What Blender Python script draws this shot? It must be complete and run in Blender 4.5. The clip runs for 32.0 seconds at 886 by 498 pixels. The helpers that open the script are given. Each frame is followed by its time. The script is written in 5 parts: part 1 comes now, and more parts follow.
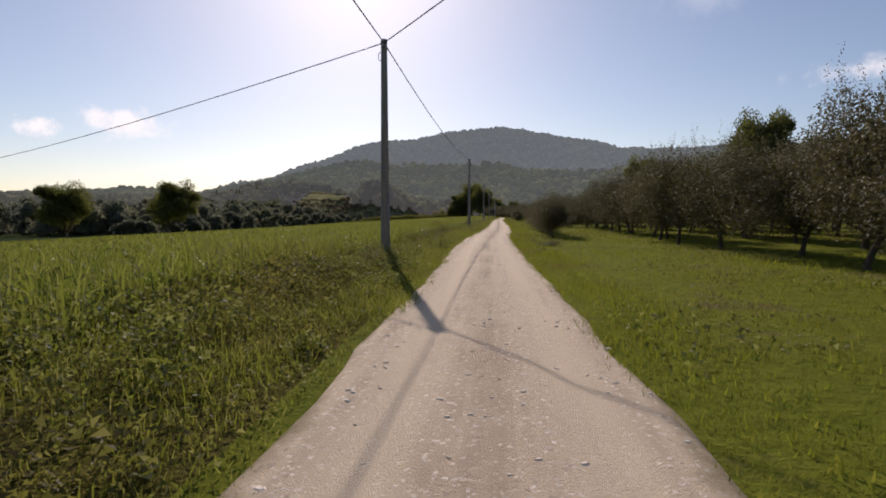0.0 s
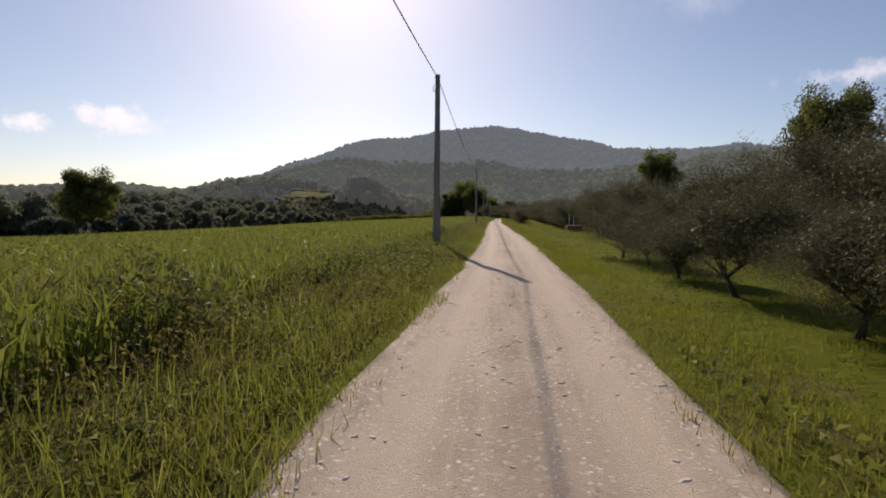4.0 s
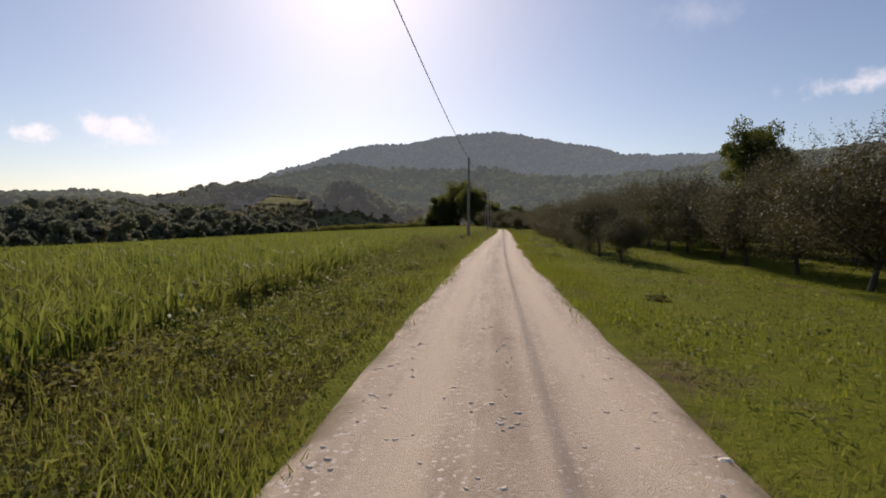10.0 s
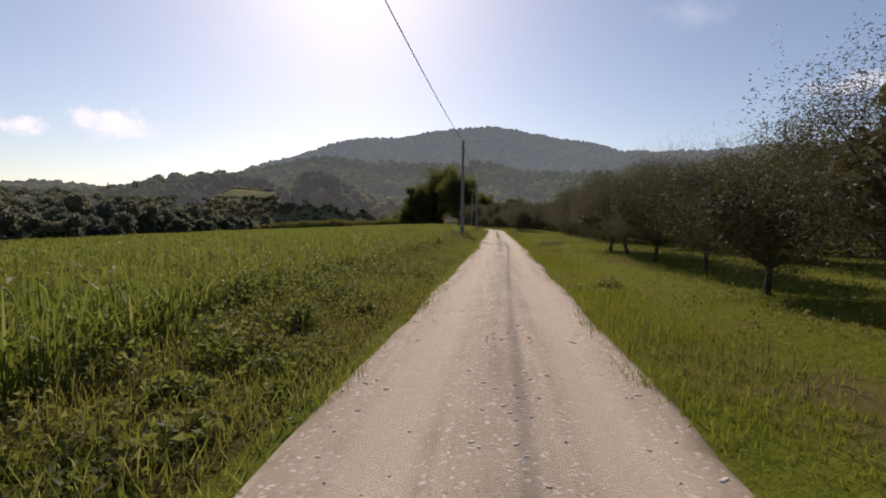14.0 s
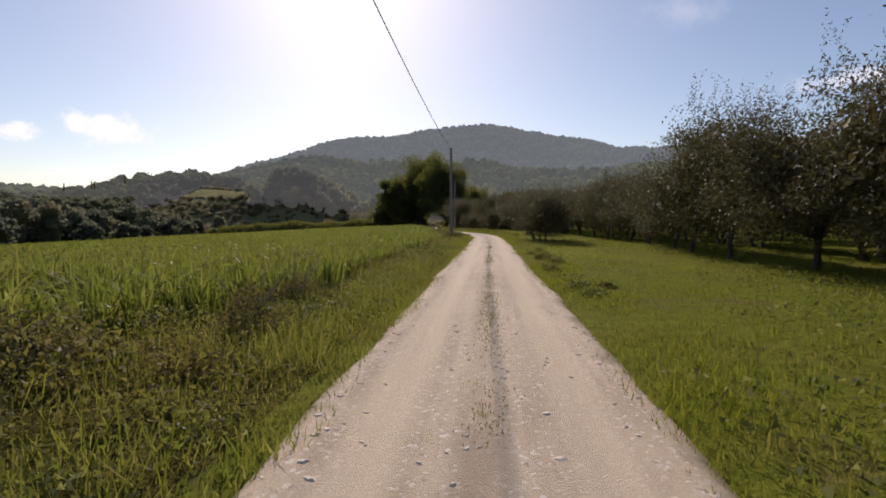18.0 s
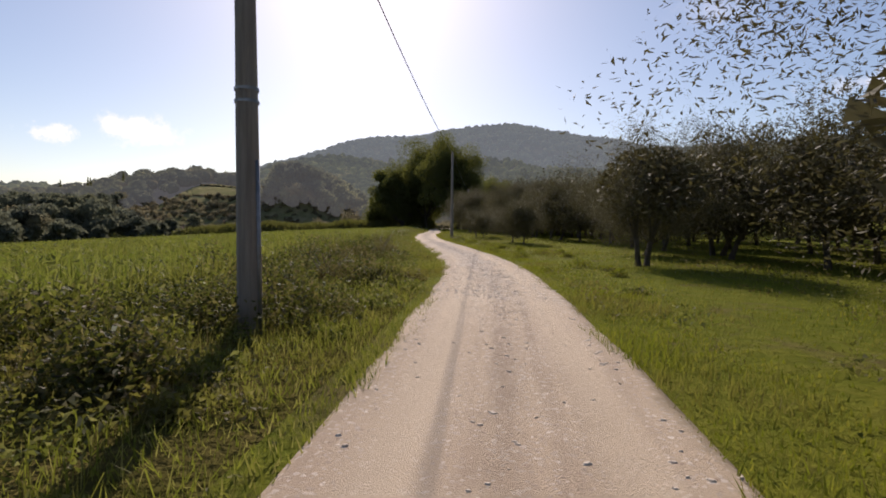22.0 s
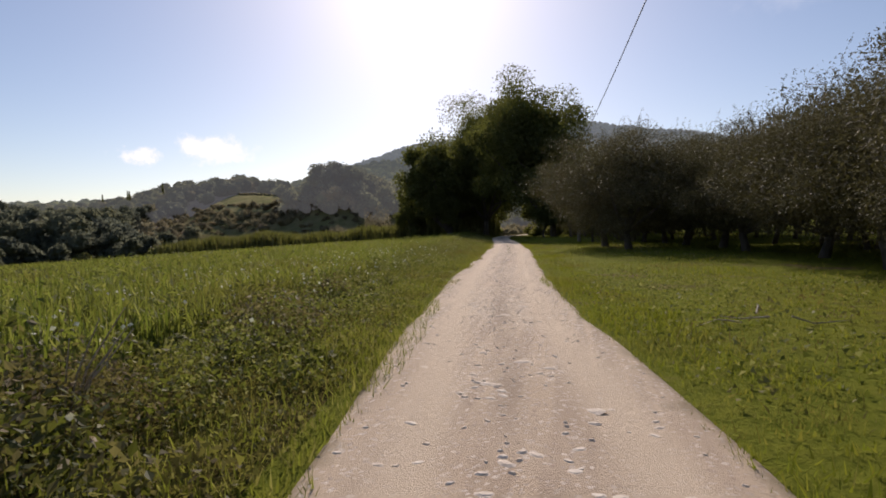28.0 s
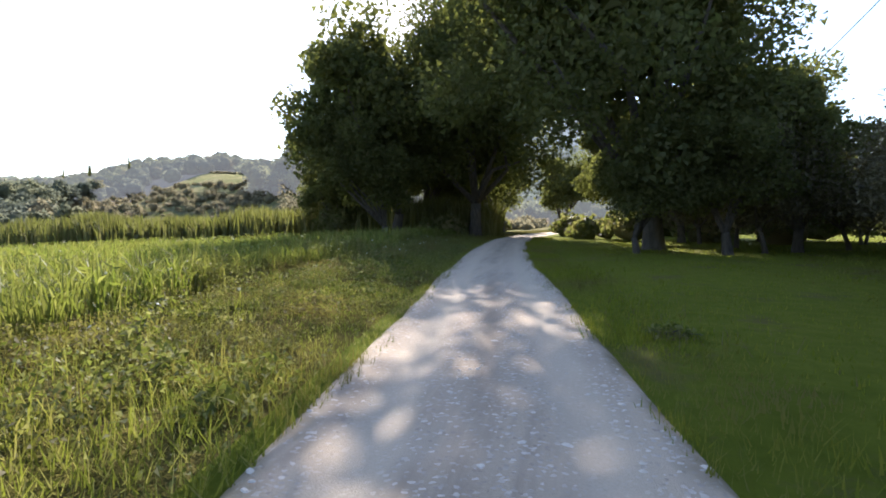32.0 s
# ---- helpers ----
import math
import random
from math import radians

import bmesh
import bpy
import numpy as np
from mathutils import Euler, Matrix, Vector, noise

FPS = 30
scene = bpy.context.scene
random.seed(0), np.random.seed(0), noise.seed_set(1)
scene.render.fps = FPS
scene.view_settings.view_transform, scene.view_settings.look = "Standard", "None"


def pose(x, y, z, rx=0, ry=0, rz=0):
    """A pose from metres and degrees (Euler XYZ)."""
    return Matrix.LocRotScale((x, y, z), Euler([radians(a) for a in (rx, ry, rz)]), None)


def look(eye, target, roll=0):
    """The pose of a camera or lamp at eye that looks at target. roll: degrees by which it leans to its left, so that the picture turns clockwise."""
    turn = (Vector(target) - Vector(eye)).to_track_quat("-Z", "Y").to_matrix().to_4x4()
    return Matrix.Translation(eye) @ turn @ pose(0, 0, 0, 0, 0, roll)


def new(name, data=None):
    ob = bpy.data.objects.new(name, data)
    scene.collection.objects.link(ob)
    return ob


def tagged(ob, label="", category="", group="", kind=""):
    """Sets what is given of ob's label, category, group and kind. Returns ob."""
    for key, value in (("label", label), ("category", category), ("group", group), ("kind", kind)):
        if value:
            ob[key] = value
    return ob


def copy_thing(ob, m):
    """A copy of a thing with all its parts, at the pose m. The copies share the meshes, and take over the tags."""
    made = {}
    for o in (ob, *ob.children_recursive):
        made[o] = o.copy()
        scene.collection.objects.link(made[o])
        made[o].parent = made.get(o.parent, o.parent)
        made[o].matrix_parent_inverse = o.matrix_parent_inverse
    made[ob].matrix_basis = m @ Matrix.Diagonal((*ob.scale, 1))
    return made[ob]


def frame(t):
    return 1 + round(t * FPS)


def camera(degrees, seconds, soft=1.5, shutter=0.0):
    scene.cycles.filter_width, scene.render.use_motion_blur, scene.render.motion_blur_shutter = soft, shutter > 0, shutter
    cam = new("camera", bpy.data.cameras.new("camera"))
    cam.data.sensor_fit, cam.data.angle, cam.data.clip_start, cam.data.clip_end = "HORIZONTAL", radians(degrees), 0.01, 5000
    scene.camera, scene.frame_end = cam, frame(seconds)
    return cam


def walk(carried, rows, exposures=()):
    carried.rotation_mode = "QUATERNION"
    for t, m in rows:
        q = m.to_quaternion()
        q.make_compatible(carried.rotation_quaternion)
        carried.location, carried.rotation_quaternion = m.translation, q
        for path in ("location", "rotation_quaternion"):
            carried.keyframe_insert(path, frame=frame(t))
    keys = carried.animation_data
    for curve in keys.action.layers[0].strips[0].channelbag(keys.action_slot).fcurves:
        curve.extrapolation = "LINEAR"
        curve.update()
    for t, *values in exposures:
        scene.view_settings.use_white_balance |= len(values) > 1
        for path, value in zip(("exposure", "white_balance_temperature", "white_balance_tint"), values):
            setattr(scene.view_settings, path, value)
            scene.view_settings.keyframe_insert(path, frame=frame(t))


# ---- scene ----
cam = camera(83.4, 32.0, soft=1.8)
# seconds, place in metres, then the view's turn to the left, tilt and lean in degrees
ROWS = [
    (0, 0, -0, 1.4, 6.22, -3.88, -0.24), (0.5, -0.14, 3.91, 1.4, 5.87, -4.11, -0.32), (1, -0.25, 7.8, 1.4, 5.69, -4.08, -0.35),
    (1.5, -0.33, 11.7, 1.4, 6.52, -3.63, -0.28), (2, -0.41, 15.71, 1.4, 7.07, -3.28, -0.06), (2.5, -0.52, 19.83, 1.4, 6.97, -3.35, 0.28),
    (3, -0.63, 23.86, 1.4, 6.68, -3.73, 0.55), (3.5, -0.69, 27.51, 1.4, 5.69, -3.93, 0.53), (5.5, -0.09, 42.7, 1.4, 5.42, -3.2, 0.03),
    (6, 0.05, 48.6, 1.4, 6.03, -2.8, 0.19), (6.5, 0.11, 54.96, 1.4, 6.47, -2.67, 0.43), (7, 0.1, 61.37, 1.4, 5.48, -3.08, 0.44),
    (7.5, 0.09, 67.88, 1.4, 5.18, -3.37, 0.15), (8, 0.11, 74.68, 1.4, 5.47, -3.66, -0.08), (8.5, 0.14, 81.81, 1.4, 4.48, -3.84, -0.13),
    (9, 0.14, 89.12, 1.4, 4.08, -3.81, -0.07), (9.5, 0.11, 96.42, 1.4, 5.06, -3.32, 0.08), (10, 0.06, 103.67, 1.4, 5.8, -2.82, 0.24),
    (10.5, 0.02, 110.84, 1.4, 5.58, -3.02, 0.34), (11, 0.01, 117.97, 1.4, 5.6, -3.17, 0.2), (11.5, 0.05, 125.13, 1.4, 5.42, -3.19, -0.09),
    (12, 0.14, 132.35, 1.4, 5.23, -3.17, -0.19), (12.5, 0.3, 139.56, 1.4, 4.56, -3.04, -0.1), (13, 0.53, 146.62, 1.4, 3.73, -3.12, 0.21),
    (13.5, 0.79, 153.4, 1.4, 4.61, -2.91, 0.61), (14, 1, 159.73, 1.4, 5.07, -3.12, 0.71), (14.5, 1.14, 165.53, 1.4, 5.03, -3.57, 0.46),
    (16.5, 1.62, 186.09, 1.4, 3.21, -4.13, -0.02), (17, 1.73, 191.27, 1.4, 3.71, -3.83, -0.24), (17.5, 1.85, 195.96, 1.4, 4.16, -3.34, -0.18),
    (18, 1.96, 200.07, 1.4, 4.62, -3.08, -0.07), (18.5, 2.03, 203.92, 1.4, 4.29, -2.98, -0.14), (19, 2.05, 207.97, 1.4, 4.38, -2.7, -0.29),
    (19.5, 2.05, 212.5, 1.4, 4.09, -2.65, -0.38), (20, 2.06, 217.45, 1.4, 4.73, -3.04, -0.34), (20.5, 2.11, 222.57, 1.4, 5.42, -3.18, -0.26),
    (21, 2.2, 227.76, 1.4, 6.16, -2.23, -0.15), (21.5, 2.29, 232.97, 1.4, 5.02, -2.97, 0.05), (22, 2.34, 237.94, 1.4, 7.23, -2.88, 0.37),
    (22.5, 2.32, 242.42, 1.4, 8.87, -2.97, 0.8), (23, 2.19, 246.43, 1.4, 8.75, -3.19, 1.22), (23.5, 1.88, 250.32, 1.4, 11.67, -2.98, 1.46),
    (24, 1.3, 254.45, 1.4, 14.06, -3.17, 1.33), (24.5, 0.49, 258.87, 1.4, 16.65, -2.81, 0.78), (25, -0.42, 263.31, 1.4, 19.05, -2.45, -0.01),
    (25.5, -1.35, 267.55, 1.4, 19.82, -2.12, -0.62), (27.5, -5.12, 284.02, 1.4, 15.39, -2.09, -1.2), (28, -6.01, 288.34, 1.4, 14.15, -2.19, -1.39),
    (28.5, -6.82, 292.93, 1.4, 12.4, -2.22, -1.28), (29, -7.49, 297.92, 1.4, 12, -2.64, -1), (29.5, -8.06, 303.32, 1.4, 11.31, -2.92, -0.72),
    (30, -8.57, 309.06, 1.4, 11.75, -2.59, -0.65), (30.5, -9.12, 315.14, 1.4, 12.46, -2.42, -0.69), (31, -9.81, 321.55, 1.4, 14.16, -2.01, -0.56),
    (31.5, -10.64, 328.23, 1.4, 14.46, -2.47, -0.16), (32, -11.56, 335.04, 1.4, 15.31, -3.26, 0.37),
]


def aim(x, y, z, turn, tilt, lean):
    a, b = radians(turn), radians(tilt)
    way = Vector((-math.sin(a) * math.cos(b), math.cos(a) * math.cos(b), math.sin(b)))
    eye = Vector((x, y, z))
    return look(eye, eye + 10 * way, lean)


walk(cam, [(t, aim(*r)) for t, *r in ROWS], exposures=[(0, -0.05, 6800, 20), (16, 0.0, 6800, 20), (18.5, 0.1, 6800, 20), (23, 0.17, 6800, 20), (25, 0.05, 6800, 20), (27, 0.05, 6800, 20), (30, 0.4, 6700, 18), (31, 0.82, 6450, 16), (32, 1.9, 6200, 15)])

# ---- light ----
SUN_EL, SUN_AZ = radians(33), radians(-16)  # height, and turn to the right of the y axis
world = bpy.data.worlds.new("sky")
scene.world = world
world.use_nodes = True
wn, wl = world.node_tree.nodes, world.node_tree.links
wn.clear()
sky = wn.new("ShaderNodeTexSky")
sky.sky_type = "NISHITA"
sky.sun_disc = False
sky.sun_elevation, sky.sun_rotation = SUN_EL, SUN_AZ
sky.air_density, sky.dust_density, sky.ozone_density, sky.altitude = 1.0, 0.65, 1.7, 100
bg = wn.new("ShaderNodeBackground")
bg.inputs["Strength"].default_value = 0.098
wout = wn.new("ShaderNodeOutputWorld")
wtc = wn.new("ShaderNodeTexCoord")


def cloud_patch(turn, height, wide, tall, seed, soft_edge):
    """A soft white cloud round one direction of the sky; returns its cover, 0 to 1."""
    a, b = radians(turn), radians(height)
    centre = (math.sin(a) * math.cos(b), math.cos(a) * math.cos(b), math.sin(b))
    sub = wn.new("ShaderNodeVectorMath")
    sub.operation = "SUBTRACT"
    wl.new(wtc.outputs["Generated"], sub.inputs[0])
    sub.inputs[1].default_value = centre
    rot = wn.new("ShaderNodeMapping")
    rot.vector_type = "POINT"
    rot.inputs["Rotation"].default_value = (0, 0, a)
    rot.inputs["Scale"].default_value = (1, 1, 1)
    wl.new(sub.outputs[0], rot.inputs["Vector"])
    sc = wn.new("ShaderNodeVectorMath")
    sc.operation = "MULTIPLY"
    wl.new(rot.outputs[0], sc.inputs[0])
    sc.inputs[1].default_value = (1 / wide, 0.0, 1 / tall)
    ln = wn.new("ShaderNodeVectorMath")
    ln.operation = "LENGTH"
    wl.new(sc.outputs[0], ln.inputs[0])
    nz = wn.new("ShaderNodeTexNoise")
    nz.inputs["Scale"].default_value = 0.75 / tall
    nz.inputs["Detail"].default_value = 7
    nz.inputs["Roughness"].default_value = 0.62
    off = wn.new("ShaderNodeVectorMath")
    off.operation = "ADD"
    wl.new(wtc.outputs["Generated"], off.inputs[0])
    off.inputs[1].default_value = (seed, seed * 0.7, 0)
    wl.new(off.outputs[0], nz.inputs["Vector"])
    mad = wn.new("ShaderNodeMath")
    mad.operation = "MULTIPLY_ADD"
    wl.new(nz.outputs["Fac"], mad.inputs[0])
    mad.inputs[1].default_value = 2.2
    mad.inputs[2].default_value = -1.05
    tot = wn.new("ShaderNodeMath")
    tot.operation = "ADD"
    wl.new(ln.outputs["Value"], tot.inputs[0])
    wl.new(mad.outputs[0], tot.inputs[1])
    mr = wn.new("ShaderNodeMapRange")
    mr.interpolation_type = "SMOOTHSTEP"
    mr.inputs["From Min"].default_value = 1.0
    mr.inputs["From Max"].default_value = 1.0 - soft_edge
    wl.new(tot.outputs[0], mr.inputs["Value"])
    return mr.outputs["Result"]


cover = None
for turn, height, wide, tall, seed, soft_edge, most in (
        (-38.3, 8.9, 0.085, 0.03, 3.1, 0.8, 1.0), (-45.2, 8.0, 0.04, 0.02, 8.4, 0.8, 0.95),
        (36, 12.4, 0.16, 0.022, 5.7, 1.3, 0.75), (21, 20.5, 0.10, 0.035, 1.9, 1.6, 0.25), (-30, 3.5, 0.5, 0.05, 6.6, 1.8, 0.35)):
    c = cloud_patch(turn, height, wide, tall, seed, soft_edge)
    m = wn.new("ShaderNodeMath")
    m.operation = "MULTIPLY"
    wl.new(c, m.inputs[0])
    m.inputs[1].default_value = most
    if cover is None:
        cover = m.outputs[0]
    else:
        mx = wn.new("ShaderNodeMath")
        mx.operation = "MAXIMUM"
        wl.new(cover, mx.inputs[0])
        wl.new(m.outputs[0], mx.inputs[1])
        cover = mx.outputs[0]
mix = wn.new("ShaderNodeMix")
mix.data_type = "RGBA"
wl.new(cover, mix.inputs["Factor"])
wl.new(sky.outputs[0], mix.inputs["A"])
mix.inputs["B"].default_value = (10.5, 10.5, 10.8, 1)
wl.new(mix.outputs["Result"], bg.inputs["Color"])
wl.new(bg.outputs[0], wout.inputs["Surface"])

sun_way = Vector((math.sin(SUN_AZ) * math.cos(SUN_EL), math.cos(SUN_AZ) * math.cos(SUN_EL), math.sin(SUN_EL)))
sun = new("sun", bpy.data.lights.new("sun", "SUN"))
sun.data.energy, sun.data.angle, sun.data.color = 4.0, radians(0.53), (1.0, 0.94, 0.84)
sun.matrix_world = look(sun_way * 100, (0, 0, 0))


# ---- materials ----
def material(name):
    m = bpy.data.materials.new(name)
    m.use_nodes = True
    n, l = m.node_tree.nodes, m.node_tree.links
    return m, n, l, n["Principled BSDF"]


def mixed(n, l, fac, a, b):
    x = n.new("ShaderNodeMix")
    x.data_type = "RGBA"
    if isinstance(fac, float):
        x.inputs["Factor"].default_value = fac
    else:
        l.new(fac, x.inputs["Factor"])
    for key, v in (("A", a), ("B", b)):
        if isinstance(v, tuple):
            x.inputs[key].default_value = (*v, 1)
        else:
            l.new(v, x.inputs[key])
    return x.outputs["Result"]


def noised(n, l, scale, detail=5, lo=0.35, hi=0.65, coord="Object", stretch=None, rough=0.55):
    tc = n.new("ShaderNodeTexCoord")
    out = tc.outputs[coord]
    if stretch:
        mp = n.new("ShaderNodeMapping")
        mp.inputs["Scale"].default_value = stretch
        l.new(out, mp.inputs["Vector"])
        out = mp.outputs[0]
    nz = n.new("ShaderNodeTexNoise")
    nz.inputs["Scale"].default_value, nz.inputs["Detail"].default_value = scale, detail
    nz.inputs["Roughness"].default_value = rough
    l.new(out, nz.inputs["Vector"])
    mr = n.new("ShaderNodeMapRange")
    mr.inputs["From Min"].default_value, mr.inputs["From Max"].default_value = lo, hi
    l.new(nz.outputs["Fac"], mr.inputs["Value"])
    return mr.outputs["Result"]


def bumped(n, l, bsdf, height, strength, distance):
    b = n.new("ShaderNodeBump")
    b.inputs["Strength"].default_value, b.inputs["Distance"].default_value = strength, distance
    l.new(height, b.inputs["Height"])
    l.new(b.outputs[0], bsdf.inputs["Normal"])


def plain(name, a, b, scale, rough=0.8, bump=0.3, dist=0.02, coord="Object", stretch=None, metal=0.0, gloss=0.4):
    m, n, l, s = material(name)
    s.inputs["Specular IOR Level"].default_value = gloss
    f = noised(n, l, scale, coord=coord, stretch=stretch)
    g = noised(n, l, scale * 9, coord=coord, stretch=stretch)
    c = mixed(n, l, f, a, b)
    c2 = mixed(n, l, g, c, tuple(0.6 * v for v in a))
    c3 = mixed(n, l, 0.3, c, c2)
    l.new(c3, s.inputs["Base Color"])
    s.inputs["Roughness"].default_value, s.inputs["Metallic"].default_value = rough, metal
    bumped(n, l, s, g, bump, dist)
    return m


def leafy(name, a, b, c, through_light=0.35, rough=0.8, patch=0.0, patch_colour=(0.12, 0.085, 0.04), gloss=0.12, glow_mix=0.35):
    """Leaves: three tones by the piece, with light passing through them."""
    m, n, l, s = material(name)
    geo = n.new("ShaderNodeNewGeometry")
    ramp = n.new("ShaderNodeValToRGB")
    ramp.color_ramp.elements[0].color, ramp.color_ramp.elements[1].color = (*a, 1), (*c, 1)
    e = ramp.color_ramp.elements.new(0.55)
    e.color = (*b, 1)
    l.new(geo.outputs["Random Per Island"], ramp.inputs["Fac"])
    col = ramp.outputs["Color"]
    if patch:
        col = mixed(n, l, noised(n, l, patch, 3, 0.48, 0.66), col, patch_colour)
    l.new(col, s.inputs["Base Color"])
    s.inputs["Roughness"].default_value = rough
    s.inputs["Specular IOR Level"].default_value = gloss
    tr = n.new("ShaderNodeBsdfTranslucent")
    warm = mixed(n, l, glow_mix, col, (0.28, 0.30, 0.03))
    l.new(warm, tr.inputs["Color"])
    mx = n.new("ShaderNodeMixShader")
    mx.inputs[0].default_value = through_light
    l.new(s.outputs[0], mx.inputs[1])
    l.new(tr.outputs[0], mx.inputs[2])
    l.new(mx.outputs[0], n["Material Output"].inputs["Surface"])
    return m


def woodland(name, dark, mid, light, dry, tree_scale, stand_scale, through_light=0.2):
    """Far foliage: the tone changes from tree to tree and from stand to stand."""
    m, n, l, s = material(name)
    stand = noised(n, l, stand_scale, 4, 0.36, 0.64)
    each = noised(n, l, tree_scale, 3, 0.34, 0.66)
    col = mixed(n, l, each, mixed(n, l, stand, dark, mid), mixed(n, l, stand, mid, light))
    col = mixed(n, l, mixed(n, l, 0.75, (0.0, 0.0, 0.0), noised(n, l, tree_scale * 0.6, 2, 0.60, 0.70)), col, dry)
    l.new(col, s.inputs["Base Color"])
    s.inputs["Roughness"].default_value = 1.0
    s.inputs["Specular IOR Level"].default_value = 0.0
    tr = n.new("ShaderNodeBsdfTranslucent")
    l.new(col, tr.inputs["Color"])
    mx = n.new("ShaderNodeMixShader")
    mx.inputs[0].default_value = through_light
    l.new(s.outputs[0], mx.inputs[1])
    l.new(tr.outputs[0], mx.inputs[2])
    l.new(mx.outputs[0], n["Material Output"].inputs["Surface"])
    return m


M = {}
M["grass"] = leafy("grass_blades", (0.08, 0.105, 0.018), (0.18, 0.20, 0.03), (0.34, 0.29, 0.11), 0.55, 0.6, patch=0.45, patch_colour=(0.15, 0.11, 0.04), gloss=0.16)
M["meadow"] = leafy("meadow_blades", (0.115, 0.15, 0.015), (0.185, 0.21, 0.018), (0.28, 0.25, 0.04), 0.5, 0.7, patch=0.42, patch_colour=(0.19, 0.15, 0.055))
M["crop"] = leafy("crop_leaves", (0.065, 0.105, 0.019), (0.14, 0.175, 0.032), (0.28, 0.27, 0.085), 0.55, 0.55, patch=0.22, patch_colour=(0.16, 0.14, 0.045), gloss=0.16)
M["dry"] = leafy("dry_stalks", (0.16, 0.11, 0.05), (0.22, 0.17, 0.09), (0.09, 0.055, 0.03), 0.3)
M["weed"] = leafy("weed_leaves", (0.05, 0.07, 0.018), (0.125, 0.145, 0.034), (0.30, 0.28, 0.13), 0.5, 0.6, patch=0.35, patch_colour=(0.15, 0.10, 0.045), gloss=0.16)
M["bramble"] = leafy("bramble_leaves", (0.035, 0.05, 0.013), (0.085, 0.085, 0.03), (0.24, 0.18, 0.095), 0.35, 0.6, gloss=0.16)
M["dry_bramble"] = leafy("dry_bramble_leaves", (0.095, 0.068, 0.034), (0.18, 0.13, 0.065), (0.33, 0.26, 0.15), 0.35, 0.6, gloss=0.16)
M["hedge"] = leafy("hedge_leaves", (0.07, 0.085, 0.03), (0.13, 0.13, 0.055), (0.24, 0.19, 0.10), 0.5, 0.6, gloss=0.16)
M["olive"] = leafy("olive_leaves", (0.066, 0.052, 0.026), (0.097, 0.080, 0.040), (0.18, 0.158, 0.096), 0.24, 0.65, gloss=0.25, glow_mix=0.15)
M["oak"] = leafy("oak_leaves", (0.06, 0.068, 0.028), (0.09, 0.096, 0.04), (0.13, 0.125, 0.055), 0.52)
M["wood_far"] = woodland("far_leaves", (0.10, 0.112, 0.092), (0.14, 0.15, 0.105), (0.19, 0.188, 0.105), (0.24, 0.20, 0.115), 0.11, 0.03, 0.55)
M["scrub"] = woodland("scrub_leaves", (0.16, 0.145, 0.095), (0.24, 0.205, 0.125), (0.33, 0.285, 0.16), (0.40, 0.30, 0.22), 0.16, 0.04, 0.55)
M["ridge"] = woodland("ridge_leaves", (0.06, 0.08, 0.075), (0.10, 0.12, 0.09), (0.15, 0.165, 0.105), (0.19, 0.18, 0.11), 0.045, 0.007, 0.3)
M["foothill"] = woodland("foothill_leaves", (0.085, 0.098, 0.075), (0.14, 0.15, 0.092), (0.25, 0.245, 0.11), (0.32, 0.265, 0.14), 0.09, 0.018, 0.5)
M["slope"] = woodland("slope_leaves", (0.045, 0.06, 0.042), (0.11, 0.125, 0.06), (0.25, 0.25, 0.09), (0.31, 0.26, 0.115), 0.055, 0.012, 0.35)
# backdrop ridge, slope and foothill: haze painted into the leaves as a faint emission
HAZE_GLOW = {"ridge": (0.16, (0.78, 0.88, 1.0, 1)), "slope": (0.1, (0.84, 0.92, 0.97, 1)), "foothill": (0.078, (0.90, 0.92, 1.0, 1))}
for key, (glow, tint) in HAZE_GLOW.items():
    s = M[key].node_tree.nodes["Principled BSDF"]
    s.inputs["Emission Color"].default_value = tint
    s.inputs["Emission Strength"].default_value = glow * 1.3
M["reed"] = leafy("reed_leaves", (0.085, 0.085, 0.03), (0.12, 0.115, 0.042), (0.19, 0.16, 0.075), 0.4)
M["flower"] = leafy("pale_flowers", (0.6, 0.62, 0.5), (0.7, 0.7, 0.6), (0.75, 0.7, 0.45), 0.3)
M["bark"] = plain("bark", (0.07, 0.055, 0.042), (0.13, 0.11, 0.085), 6, 0.9, 0.8, 0.05, stretch=(1, 1, 0.25))
M["pale_twig"] = plain("pale_twig", (0.30, 0.25, 0.18), (0.4, 0.35, 0.27), 8, 0.85, 0.3, 0.005)
M["pole"] = plain("pole_wood", (0.21, 0.175, 0.14), (0.31, 0.265, 0.22), 5, 0.85, 0.5, 0.02, stretch=(3, 3, 0.15))
M["steel"] = plain("dull_steel", (0.22, 0.22, 0.22), (0.3, 0.3, 0.3), 12, 0.5, 0.2, 0.005, metal=0.8)
M["cable"] = plain("black_cable", (0.02, 0.02, 0.02), (0.035, 0.035, 0.035), 8, 0.5, 0.1, 0.002)
M["porcelain"] = plain("brown_glaze", (0.12, 0.05, 0.03), (0.16, 0.07, 0.04), 20, 0.2, 0.1, 0.002)
M["brick"] = plain("red_brick", (0.33, 0.11, 0.06), (0.24, 0.09, 0.05), 9, 0.9, 0.5, 0.01)
M["mortar"] = plain("mortar", (0.35, 0.32, 0.28), (0.28, 0.26, 0.23), 15, 0.95, 0.5, 0.01)
M["concrete"] = plain("pale_concrete", (0.36, 0.34, 0.31), (0.24, 0.225, 0.2), 6, 0.9, 0.4, 0.01)
M["white"] = plain("white_paint", (0.6, 0.59, 0.56), (0.45, 0.43, 0.4), 4, 0.6, 0.2, 0.005)
